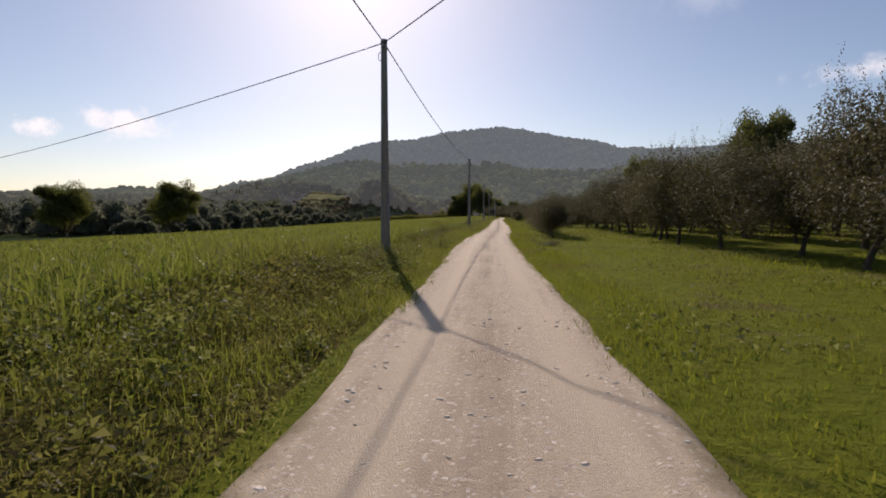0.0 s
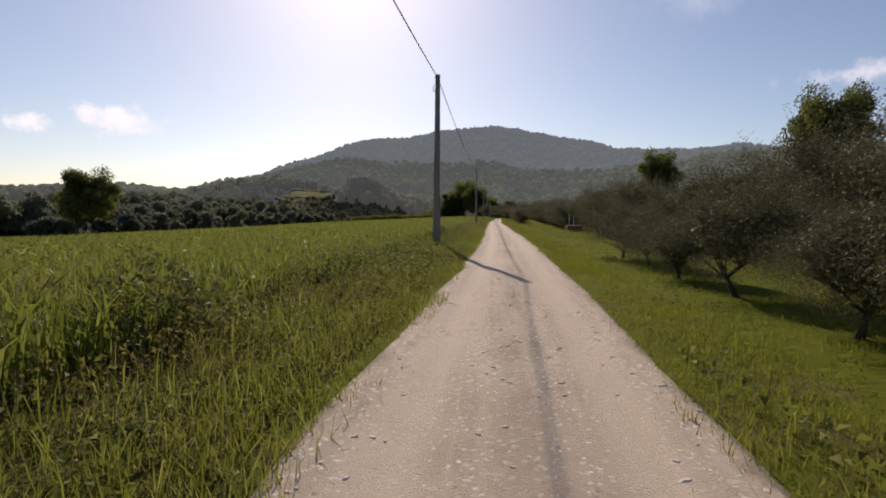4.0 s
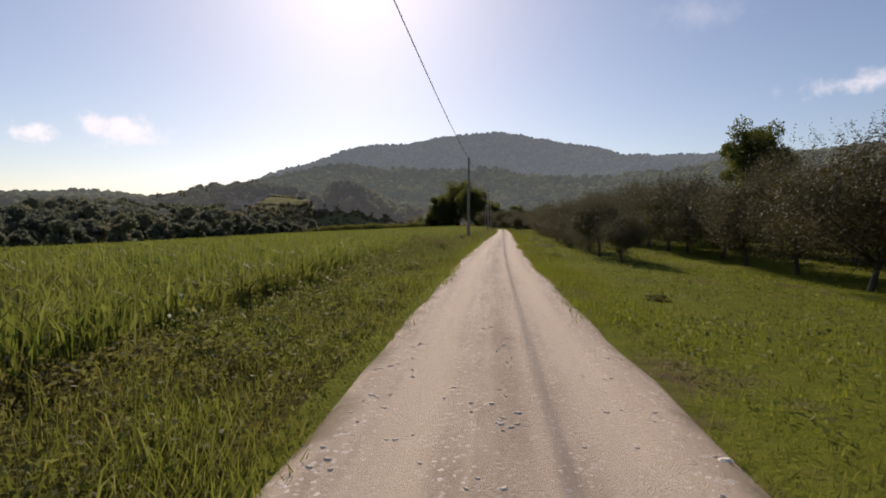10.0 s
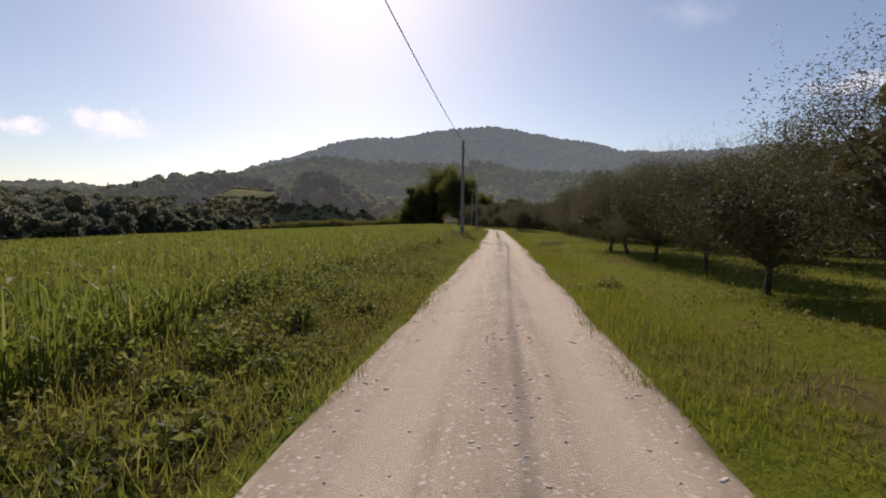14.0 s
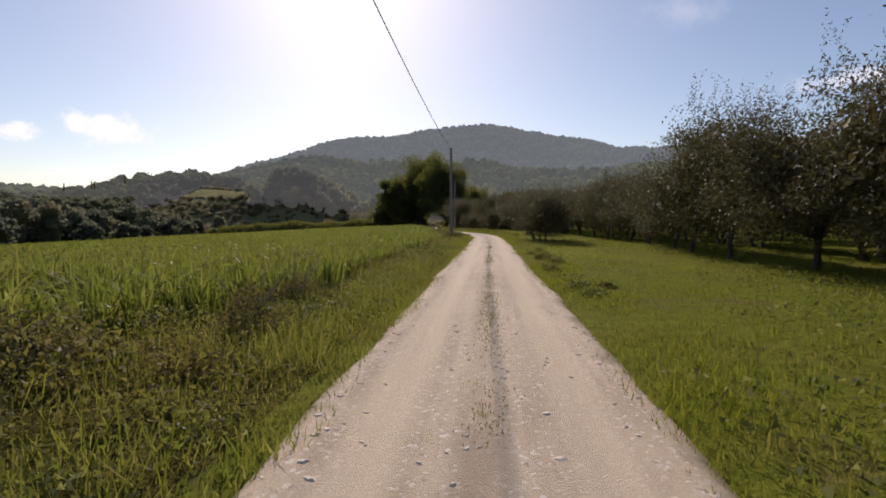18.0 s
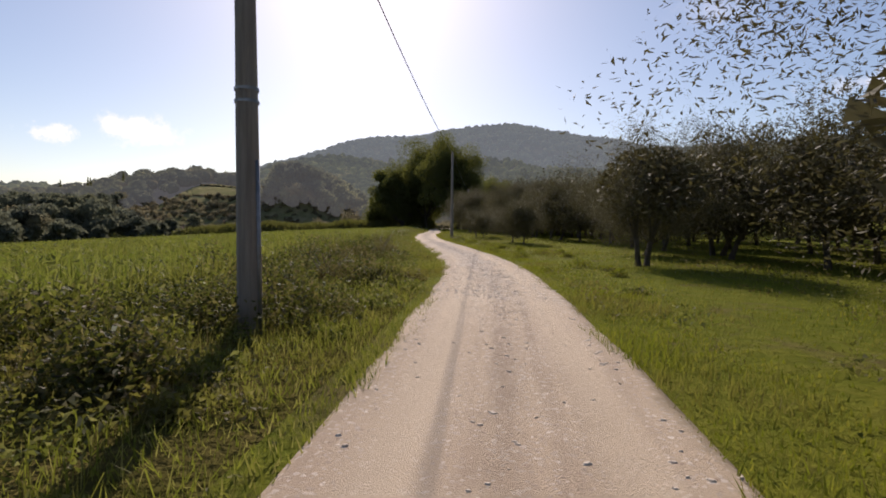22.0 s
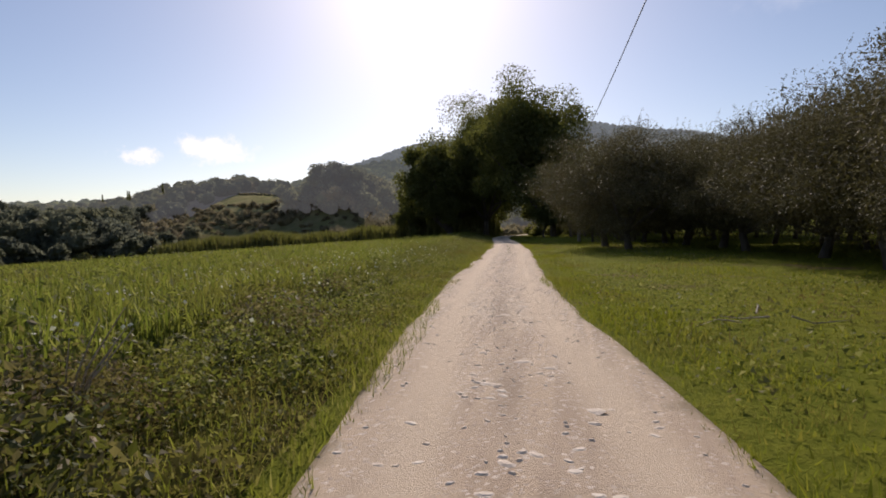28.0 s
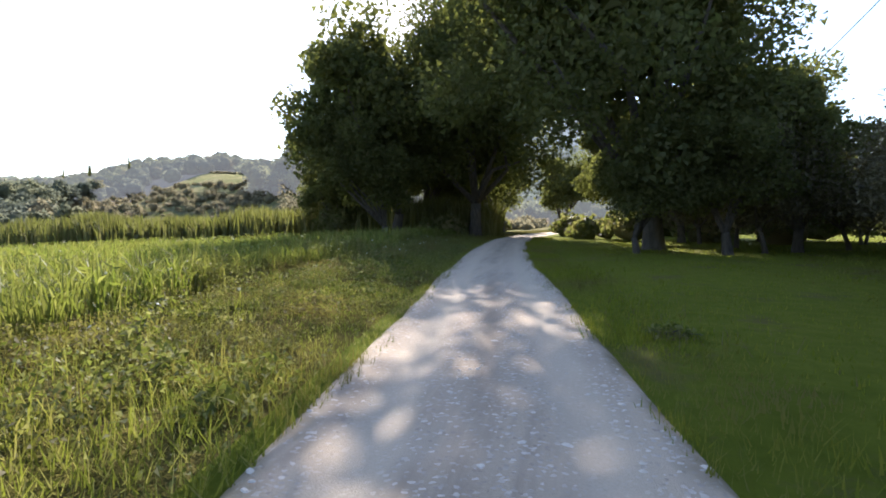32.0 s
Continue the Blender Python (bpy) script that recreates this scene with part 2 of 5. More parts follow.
M["plaster"] = plain("house_plaster", (0.36, 0.32, 0.27), (0.28, 0.25, 0.21), 0.7, 0.9, 0.3, 0.02)
M["tile"] = plain("roof_tiles", (0.35, 0.19, 0.12), (0.26, 0.15, 0.10), 1.5, 0.85, 0.6, 0.05)
M["stone"] = plain("limestone", (0.82, 0.72, 0.60), (0.66, 0.55, 0.44), 5, 0.95, 0.3, 0.004, gloss=0.05)
M["glass_dark"] = plain("window_glass", (0.03, 0.035, 0.04), (0.04, 0.045, 0.05), 2, 0.08, 0.02, 0.001)

# the soil and turf of the land, with the fields' tones
m, n, l, s = material("turf")
fine = noised(n, l, 3.0, 8, 0.3, 0.7, rough=0.7)
wide_tone = noised(n, l, 0.09, 5, 0.35, 0.65)
c = mixed(n, l, fine, (0.095, 0.12, 0.013), (0.155, 0.17, 0.02))
c = mixed(n, l, wide_tone, c, mixed(n, l, fine, (0.13, 0.15, 0.016), (0.20, 0.195, 0.03)))
bare = noised(n, l, 0.4, 8, 0.55, 0.68, rough=0.7)
c = mixed(n, l, bare, c, (0.15, 0.11, 0.055))
l.new(c, s.inputs["Base Color"])
s.inputs["Roughness"].default_value = 0.95
s.inputs["Specular IOR Level"].default_value = 0.03
bumped(n, l, s, fine, 0.9, 0.08)
M["turf"] = m

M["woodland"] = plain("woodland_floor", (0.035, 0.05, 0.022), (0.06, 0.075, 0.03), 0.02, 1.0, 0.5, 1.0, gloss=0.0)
# the ground under these woods carries the same painted haze, as emission
for key, (glow, tint) in HAZE_GLOW.items():
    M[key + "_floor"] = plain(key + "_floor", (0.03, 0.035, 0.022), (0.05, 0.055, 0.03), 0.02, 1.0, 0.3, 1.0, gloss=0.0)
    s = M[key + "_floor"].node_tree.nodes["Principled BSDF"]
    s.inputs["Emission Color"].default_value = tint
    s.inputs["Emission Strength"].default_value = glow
M["rough_grass"] = plain("rough_grass", (0.14, 0.14, 0.055), (0.25, 0.205, 0.115), 0.12, 1.0, 0.6, 0.4, gloss=0.0)
# soil under verge and crop: the plants' shade is part of its colour
M["soil"] = plain("shaded_soil", (0.09, 0.085, 0.022), (0.135, 0.11, 0.04), 1.2, 1.0, 0.9, 0.08, gloss=0.0)
M["pasture"] = plain("slope_pasture", (0.26, 0.25, 0.11), (0.36, 0.31, 0.16), 0.09, 1.0, 0.6, 0.6, gloss=0.0)

# pale gravel, finer and whiter in the wheel tracks
m, n, l, s = material("gravel_road")
tc = n.new("ShaderNodeTexCoord")
sep = n.new("ShaderNodeSeparateXYZ")
l.new(tc.outputs["UV"], sep.inputs[0])
vor = n.new("ShaderNodeTexVoronoi")
vor.inputs["Scale"].default_value = 38
l.new(tc.outputs["Object"], vor.inputs["Vector"])
grit = noised(n, l, 60, 6, 0.3, 0.7, rough=0.7)
spread = noised(n, l, 1.2, 6, 0.35, 0.65)
broad = noised(n, l, 0.16, 4, 0.35, 0.65)
streak = noised(n, l, 5.5, 6, 0.44, 0.60, stretch=(1.0, 0.035, 1.0))
c = mixed(n, l, grit, (0.46, 0.35, 0.24), (0.65, 0.515, 0.37))
c = mixed(n, l, streak, c, (0.41, 0.315, 0.225))
c = mixed(n, l, mixed(n, l, 0.6, (0.0, 0.0, 0.0), spread), c, (0.62, 0.50, 0.37))
vm = n.new("ShaderNodeMapRange")
vm.inputs["From Min"].default_value, vm.inputs["From Max"].default_value = 0.05, 0.35
l.new(vor.outputs["Distance"], vm.inputs["Value"])
peb = n.new("ShaderNodeSeparateColor")
l.new(vor.outputs["Color"], peb.inputs[0])
pm = n.new("ShaderNodeMapRange")
pm.inputs["From Min"].default_value, pm.inputs["From Max"].default_value = 0.72, 0.92
l.new(peb.outputs["Red"], pm.inputs["Value"])
c = mixed(n, l, pm.outputs["Result"], c, mixed(n, l, peb.outputs["Green"], (0.38, 0.29, 0.22), (0.82, 0.74, 0.64)))
c = mixed(n, l, mixed(n, l, 0.4, (0.0, 0.0, 0.0), broad), c, (0.50, 0.37, 0.265))
# the two wheel tracks are worn paler and smoother
wt = n.new("ShaderNodeMath")
wt.operation = "PINGPONG"
l.new(sep.outputs["X"], wt.inputs[0])
wt.inputs[1].default_value = 0.5
tm = n.new("ShaderNodeMapRange")
tm.interpolation_type = "SMOOTHSTEP"
wd = n.new("ShaderNodeMath")
wd.operation = "SUBTRACT"
l.new(wt.outputs[0], wd.inputs[0])
wd.inputs[1].default_value = 0.24
wa = n.new("ShaderNodeMath")
wa.operation = "ABSOLUTE"
l.new(wd.outputs[0], wa.inputs[0])
tm.inputs["From Min"].default_value, tm.inputs["From Max"].default_value = 0.12, 0.03
l.new(wa.outputs[0], tm.inputs["Value"])
half_track = n.new("ShaderNodeMath")
half_track.operation = "MULTIPLY"
l.new(tm.outputs["Result"], half_track.inputs[0])
half_track.inputs[1].default_value = 0.75
c = mixed(n, l, half_track.outputs[0], c, mixed(n, l, grit, (0.57, 0.445, 0.315), (0.68, 0.55, 0.405)))
# a darker strip of loose grit between the wheels
cs = n.new("ShaderNodeMapRange")
cs.interpolation_type = "SMOOTHSTEP"
cs.inputs["From Min"].default_value, cs.inputs["From Max"].default_value = 0.41, 0.49
l.new(wt.outputs[0], cs.inputs["Value"])
cq = n.new("ShaderNodeMath")
cq.operation = "MULTIPLY"
l.new(cs.outputs["Result"], cq.inputs[0])
l.new(noised(n, l, 0.9, 6, 0.38, 0.62, stretch=(1.0, 0.35, 1.0)), cq.inputs[1])
cr = n.new("ShaderNodeMath")
cr.operation = "MULTIPLY"
l.new(cq.outputs[0], cr.inputs[0])
cr.inputs[1].default_value = 0.75
c = mixed(n, l, cr.outputs[0], c, mixed(n, l, grit, (0.27, 0.20, 0.14), (0.40, 0.31, 0.23)))
# earth and moss along the ridge between the wheels and along the edges
ed = n.new("ShaderNodeMath")
ed.operation = "SUBTRACT"
l.new(sep.outputs["X"], ed.inputs[0])
ed.inputs[1].default_value = 0.5
ab = n.new("ShaderNodeMath")
ab.operation = "ABSOLUTE"
l.new(ed.outputs[0], ab.inputs[0])
wob = n.new("ShaderNodeMath")
wob.operation = "MULTIPLY_ADD"
l.new(spread, wob.inputs[0])
wob.inputs[1].default_value = 0.12
l.new(ab.outputs[0], wob.inputs[2])
em = n.new("ShaderNodeMapRange")
em.inputs["From Min"].default_value, em.inputs["From Max"].default_value = 0.49, 0.60
l.new(wob.outputs[0], em.inputs["Value"])
c = mixed(n, l, em.outputs["Result"], c, mixed(n, l, grit, (0.24, 0.18, 0.11), (0.16, 0.14, 0.06)))
l.new(c, s.inputs["Base Color"])
s.inputs["Roughness"].default_value = 0.92
s.inputs["Specular IOR Level"].default_value = 0.2
hsum = n.new("ShaderNodeMath")
hsum.operation = "MULTIPLY_ADD"
l.new(vm.outputs["Result"], hsum.inputs[0])
hsum.inputs[1].default_value = -0.6
l.new(grit, hsum.inputs[2])
bumped(n, l, s, hsum.outputs[0], 0.55, 0.018)
M["road"] = m


# ---- builders ----
def link_mesh(name, verts, faces, mat, parent=None, label="", smooth=False, uv=None):
    """One mesh object from arrays of corners and of triangles or quads."""
    verts, faces = np.asarray(verts, np.float32), np.asarray(faces, np.int32)
    me = bpy.data.meshes.new(name)
    k = faces.shape[1]
    me.vertices.add(len(verts))
    me.vertices.foreach_set("co", verts.ravel())
    me.loops.add(faces.size)
    me.loops.foreach_set("vertex_index", faces.ravel())
    me.polygons.add(len(faces))
    me.polygons.foreach_set("loop_start", np.arange(0, faces.size, k, dtype=np.int32))
    me.polygons.foreach_set("use_smooth", np.full(len(faces), smooth))
    if uv is not None:
        layer = me.uv_layers.new(name="UVMap")
        layer.data.foreach_set("uv", np.asarray(uv, np.float32)[faces.ravel()].ravel())
    me.update(calc_edges=True)
    me.materials.append(mat)
    ob = new(name, me)
    if parent is not None:
        ob.parent = parent
    if label:
        tagged(ob, label=label)
    return ob


def part(name, bm, mat, parent, label=""):
    me = bpy.data.meshes.new(name)
    bm.to_mesh(me)
    bm.free()
    me.materials.append(mat)
    ob = new(name, me)
    ob.parent = parent
    if label:
        tagged(ob, label=label)
    return ob


def thing(name, place, label, category, group="", turn=0.0):
    ob = new(name)
    ob.empty_display_size = 0.3
    ob.matrix_basis = pose(*place, 0, 0, turn)
    return tagged(ob, label, category, group)


def tube(points, radii, sides=8, cap=True):
    """Corners and triangles of a bent, tapered tube."""
    P = np.array(points, float)
    V, F = [], []
    for i, (p, r) in enumerate(zip(P, radii)):
        d = P[min(i + 1, len(P) - 1)] - P[max(i - 1, 0)]
        d /= np.linalg.norm(d)
        u = np.cross(d, (0.31, 0.95, 0.05))
        u /= np.linalg.norm(u)
        w = np.cross(d, u)
        for k in range(sides):
            a = 2 * math.pi * k / sides
            V.append(p + r * (math.cos(a) * u + math.sin(a) * w))
        if i:
            for k in range(sides):
                a, b = (i - 1) * sides + k, (i - 1) * sides + (k + 1) % sides
                F += [(a, b, b + sides), (a, b + sides, a + sides)]
    if cap:
        for ring, last in ((0, 0), (len(P) - 1, 1)):
            V.append(P[ring])
            for k in range(sides):
                a, b = ring * sides + k, ring * sides + (k + 1) % sides
                F.append((a, b, len(V) - 1) if last else (b, a, len(V) - 1))
    return np.array(V), np.array(F)


def joined(pieces):
    V, F, at = [], [], 0
    for v, f in pieces:
        V.append(v)
        F.append(f + at)
        at += len(v)
    return np.concatenate(V), np.concatenate(F)


def leaf_cards(rng, centres, size, narrow=0.4, droop=0.0, lean_cut=False):
    """A small folded rhomb for every centre, each turned at random: corners and triangles."""
    k = len(centres)
    a = rng.normal(size=(k, 3))
    a[:, 2] -= droop
    a /= np.linalg.norm(a, axis=1)[:, None]
    b = np.cross(a, rng.normal(size=(k, 3)))
    b /= np.linalg.norm(b, axis=1)[:, None]
    nrm = np.cross(a, b)
    s = (np.asarray(size) * rng.uniform(0.6, 1.3, k))[:, None]
    if lean_cut:
        V = np.stack([centres - a * s * 0.5, centres + a * s * 0.5, centres + b * s * narrow + nrm * s * 0.06], 1).reshape(-1, 3)
        return V, np.arange(3 * k).reshape(-1, 3)
    V = np.stack([centres - a * s * 0.5, centres + b * s * narrow * 0.5 + nrm * s * 0.08, centres + a * s * 0.5, centres - b * s * narrow * 0.5 + nrm * s * 0.08], 1).reshape(-1, 3)
    i = np.arange(k)[:, None] * 4
    F = np.concatenate([i + [0, 1, 2], i + [0, 2, 3]], 0)
    return V, F


def blades(rng, xy, z, tall, wide, lean=0.35, bent=True):
    """Grass: for every root a bent blade of three triangles, or a straight one of a single triangle."""
    k = len(xy)
    a = rng.uniform(0, 2 * math.pi, k)
    side = np.stack([np.cos(a), np.sin(a), np.zeros(k)], 1) * (wide * 0.5)[:, None]
    t = rng.uniform(0, 2 * math.pi, k)
    r = rng.uniform(0, lean, k) * tall
    out = np.stack([np.cos(t) * r, np.sin(t) * r, np.zeros(k)], 1)
    up = np.zeros((k, 3))
    up[:, 2] = tall
    root = np.column_stack([xy, z])
    if not bent:
        V = np.stack([root - side, root + side, root + out + up], 1).reshape(-1, 3)
        return V, np.arange(3 * k).reshape(-1, 3)
    mid = root + out * 0.35 + up * 0.62
    tip = root + out + up * (1 - 0.35 * (r / np.maximum(tall, 1e-3)))[:, None]
    V = np.stack([root - side * 0.7, root + side * 0.7, mid - side, mid + side, tip], 1).reshape(-1, 3)
    i = np.arange(k)[:, None] * 5
    return V, np.concatenate([i + [0, 1, 3], i + [0, 3, 2], i + [2, 3, 4]], 0)


def smoothstep(x):
    x = np.clip(x, 0, 1)
    return x * x * (3 - 2 * x)


def value_noise(x, y, seed=0):
    """Cheap smooth noise on a unit grid, -1 to 1."""
    x, y = np.asarray(x, float), np.asarray(y, float)
    xi, yi = np.floor(x), np.floor(y)
    u, v = smoothstep(x - xi), smoothstep(y - yi)

    def h(i, j):
        q = np.sin(i * 127.1 + j * 311.7 + seed * 74.7) * 43758.5453
        return (q - np.floor(q)) * 2 - 1

    return (h(xi, yi) * (1 - u) + h(xi + 1, yi) * u) * (1 - v) + (h(xi, yi + 1) * (1 - u) + h(xi + 1, yi + 1) * u) * v


# ---- the lie of the land ----
ROAD = [(-60, 0.4), (0, 0.02), (12, -0.28), (22, -0.5), (30, -0.6), (45, 0.0), (60, 0.16), (95, 0.2), (125, 0.12), (150, 0.7), (165, 1.2), (190, 1.8),
        (215, 2.1), (232, 2.35), (243, 2.4), (250, 2.15), (258, 1.1), (267, -1.05), (284, -5.1), (300, -7.7), (320, -9.7), (335, -11.6), (355, -14.9),
        (372, -16.6), (390, -15.8), (415, -10.5), (450, -2.0)]
RY = np.arange(-60, 450, 1.0)
RX = np.interp(RY, [p[0] for p in ROAD], [p[1] for p in ROAD])
for _ in range(25):
    RX[1:-1] = 0.25 * RX[:-2] + 0.5 * RX[1:-1] + 0.25 * RX[2:]
HALF = 1.38  # half of the road's width


def road_x(y):
    return np.interp(y, RY, RX)


# the skyline: turn to the right of the y axis in degrees, its height as a slope, its distance
EYE_Y = 132.0
SKYLINE = [(-75, 0.05, 900), (-55, 0.05, 950), (-47, 0.052, 1000), (-42, 0.058, 1050), (-36, 0.055, 1100), (-33.5, 0.068, 1150), (-30, 0.078, 1250), (-27, 0.092, 1300), (-23, 0.115, 1400), (-20.4, 0.128, 1450),
           (-17, 0.146, 1550), (-14.5, 0.156, 1700), (-9, 0.169, 1850), (-6, 0.178, 1900), (0.4, 0.187, 1950), (4, 0.172, 1950), (8.5, 0.152, 1900),
           (14, 0.138, 1800), (20, 0.132, 1600), (26, 0.13, 1400), (40, 0.12, 1000), (60, 0.10, 800), (80, 0.08, 800)]
SK = np.array(SKYLINE)


def land(x, y):
    """The height of the ground."""
    x, y = np.asarray(x, float), np.asarray(y, float)
    d = x - road_x(y)
    z = -0.045 * np.clip(-d - 6, 0, 125)
    z = z + 0.015 * np.clip(d - 14, 0, 30) + 0.13 * np.clip(d - 44, 0, 220)
    # the meadow dips beside the track
    z = z - 0.055 * np.clip(d - 1.8, 0, 8) * smoothstep((y - 50) / 20) * (1 - smoothstep((y - 125) / 20)) * (1 - smoothstep((d - 14) / 20))
    z = z + np.where(np.abs(d) > 2, 0.05 * value_noise(x * 0.35, y * 0.35, 1) + 0.12 * value_noise(x * 0.07, y * 0.07, 2), 0) * np.clip((np.abs(d) - 2) / 5, 0, 1)
    r = np.hypot(x, y - EYE_Y)
    az = np.degrees(np.arctan2(x, y - EYE_Y))
    slope, ridge = np.interp(az, SK[:, 0], SK[:, 1], 0.03, 0.03), np.interp(az, SK[:, 0], SK[:, 2])
    top = slope * ridge - 17
    rise = np.clip((r - 0.30 * ridge) / (0.70 * ridge), 0, 1)
    front = np.clip((y - 60) / 200, 0, 1)
    hill = top * (0.45 * rise + 0.55 * smoothstep(rise)) * np.where(r > ridge, np.clip(1.25 - 0.25 * r / ridge, 0.5, 1), 1)
    hill = hill + rise * (9 * value_noise(x / 90, y / 90, 3) + 16 * value_noise(x / 260, y / 260, 4)) * (ridge / 1900)
    far = smoothstep((r - 0.30 * ridge) / 60) * front
    z = np.where(far > 0, z * (1 - far) + np.maximum(hill, z * 0) * far, z)
    # wooded spurs that come forward from the slope
    spur = 30 * np.exp(-((x + 134) / 42) ** 2 - ((y - 562) / 42) ** 2) + 24 * np.exp(-((x + 285) / 95) ** 2 - ((y - 655) / 70) ** 2)
    return z + spur + 15 * np.exp(-((x + 205) / 60) ** 2 - ((y - 585) / 45) ** 2)


def grown(step0, most, factor):
    out, p, s_ = [0.0], 0.0, step0
    while p < most:
        p += s_
        s_ *= factor
        out.append(p)
    return out


gx = grown(1.6, 3200, 1.075)
xs = np.array([-v for v in gx[:0:-1]] + gx)
ys = np.concatenate([-np.array(grown(4, 900, 1.3))[:0:-1] - 60, np.arange(-60, 440, 4.0), 440 + np.array(grown(5, 3300, 1.05))])
XX, YY = np.meshgrid(xs, ys)
shift = np.where(np.abs(XX) < 60, road_x(YY), road_x(YY) * np.clip(1 - (np.abs(XX) - 60) / 100, 0, 1))
XW = XX + shift
ZW = land(XW, YY)
near_road = (np.abs(XW - road_x(YY)) < 2.5) & (YY < 445)
ZW = np.where(near_road, -0.03, ZW)
nx = len(xs)
ii = (np.arange(len(ys) - 1)[:, None] * nx + np.arange(nx - 1)[None]).ravel()
ground = link_mesh("ground", np.stack([XW, YY, ZW], -1).reshape(-1, 3), np.stack([ii, ii + 1, ii + nx + 1, ii + nx], 1), M["turf"], smooth=True)
ground.data.materials.append(M["woodland"])
ground.data.materials.append(M["pasture"])
ground.data.materials.append(M["soil"])
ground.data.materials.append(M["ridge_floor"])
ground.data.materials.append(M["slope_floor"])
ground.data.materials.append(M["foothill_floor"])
ground.data.materials.append(M["rough_grass"])
fx = 0.25 * (XW[:-1, :-1] + XW[1:, 1:] + XW[:-1, 1:] + XW[1:, :-1])
fy = 0.25 * (YY[:-1, :-1] + YY[1:, 1:] + YY[:-1, 1:] + YY[1:, :-1])
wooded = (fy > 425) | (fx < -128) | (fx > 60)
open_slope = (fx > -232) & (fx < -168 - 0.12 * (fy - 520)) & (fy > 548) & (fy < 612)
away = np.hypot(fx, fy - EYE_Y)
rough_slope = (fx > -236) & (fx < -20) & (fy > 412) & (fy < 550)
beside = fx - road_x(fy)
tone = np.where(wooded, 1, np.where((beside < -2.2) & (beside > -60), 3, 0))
# ground this far off takes the floors with the painted haze
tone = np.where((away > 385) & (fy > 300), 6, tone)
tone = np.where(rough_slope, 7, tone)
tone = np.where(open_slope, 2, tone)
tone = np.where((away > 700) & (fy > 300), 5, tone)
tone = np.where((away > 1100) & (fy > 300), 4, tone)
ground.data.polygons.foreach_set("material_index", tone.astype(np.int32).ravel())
tagged(ground, "grassy farmland falling to the valley and rising to wooded hills", "ground", kind="structure")

# the road: a shallow crown between two wheel tracks
across = np.linspace(-1, 1, 23)
ry = np.arange(-58, 448, 0.8)
U, W = np.meshgrid(across, ry)
edge = HALF * (1 + 0.04 * value_noise(W * 0.3, np.sign(U) * 3, 9) + 0.045 * value_noise(W * 1.25, np.sign(U) * 3, 10))
d = U * edge
track = 0.035 * (np.exp(-((d - 0.72) / 0.22) ** 2) + np.exp(-((d + 0.72) / 0.22) ** 2))
rz = 0.045 - 0.02 * U ** 2 - track + 0.012 * value_noise(d * 2.2, W * 1.1, 11) - np.where(np.abs(U) > 0.98, 0.07, 0)
k = len(across)
ii = (np.arange(len(ry) - 1)[:, None] * k + np.arange(k - 1)[None]).ravel()
road = link_mesh("road", np.stack([road_x(W) + d, W, rz], -1).reshape(-1, 3), np.stack([ii, ii + 1, ii + k + 1, ii + k], 1), M["road"], smooth=True,
                 uv=np.stack([(U + 1) / 2, W * 0.1], -1).reshape(-1, 2))
tagged(road, "pale gravel farm track with worn wheel ruts", "road", kind="structure")

# ---- telephone line ----
POLES = [(-3.72, 16.3, 7.15), (-2.9, 51.6, 7.2), (-2.68, 100.8, 7.9), (-2.42, 153.1, 8.1), (-1.05, 200.0, 8.0), (-0.85, 243.8, 7.9), (-3.0, 286.7, 8.5), (-5.0, 337.5, 8.4),
         (-3.3, -32.0, 7.3), (-62.0, 44.0, 8.0), (2.0, 392.0, 8.4), (23.0, -22.0, 7.3)]


def telephone_pole(x, y, tall, lean=0.0):
    root = thing("telephone_pole", (x, y, float(land(x, y)) - 0.05), "weathered grey wooden telephone pole standing in the roadside grass", "pole", "line of telephone poles")
    top = Vector((lean, 0, tall))
    V, F = tube([(0, 0, -0.3), (0, 0, 0.5), (lean * 0.5, 0, tall * 0.5), (lean, 0, tall)], (0.155, 0.15, 0.125, 0.1), 14)
    link_mesh("shaft", V, F, M["pole"], root, smooth=True)
    V, F = tube([(0.15, -0.03, 0.0), (0.145, -0.03, 1.0), (0.14 + lean * 0.15, -0.03, 2.2)], (0.028, 0.028, 0.028), 8)
    link_mesh("cable_guard", V, F, M["steel"], root, "grey steel cable guard", True)
    bm = bmesh.new()
    bmesh.ops.create_cube(bm, size=1, matrix=Matrix.Translation((lean, -0.12, tall - 0.22)) @ Matrix.Diagonal((0.06, 0.14, 0.1, 1)))
    bmesh.ops.bevel(bm, geom=bm.edges[:], offset=0.008, segments=1, affect="EDGES")
    part("bracket", bm, M["steel"], root, "dull steel bracket")
    V, F = tube([(lean - 0.1, -0.1, tall - 0.42), (lean - 0.17, -0.1, tall - 0.5), (lean - 0.16, -0.1, tall - 0.66), (lean - 0.06, -0.1, tall - 0.72)], (0.012,) * 4, 6)
    link_mesh("cable_loop", V, F, M["cable"], root, smooth=True)
    for dx in (-0.07, 0.07):
        V, F = tube([(lean + dx, -0.02, tall - 0.16), (lean + dx, -0.02, tall - 0.1), (lean + dx, -0.02, tall - 0.03)], (0.025, 0.045, 0.03), 8)
        link_mesh("insulator", V, F, M["porcelain"], root, "brown glazed insulator", True)
    for h in (2.9, 3.05):
        V, F = tube([(lean * 0.3, 0, h), (lean * 0.3, 0, h + 0.04)], (0.148, 0.148), 14, False)
        link_mesh("band", V, F, M["steel"], root, "narrow steel band", True)
    return root.matrix_basis @ top


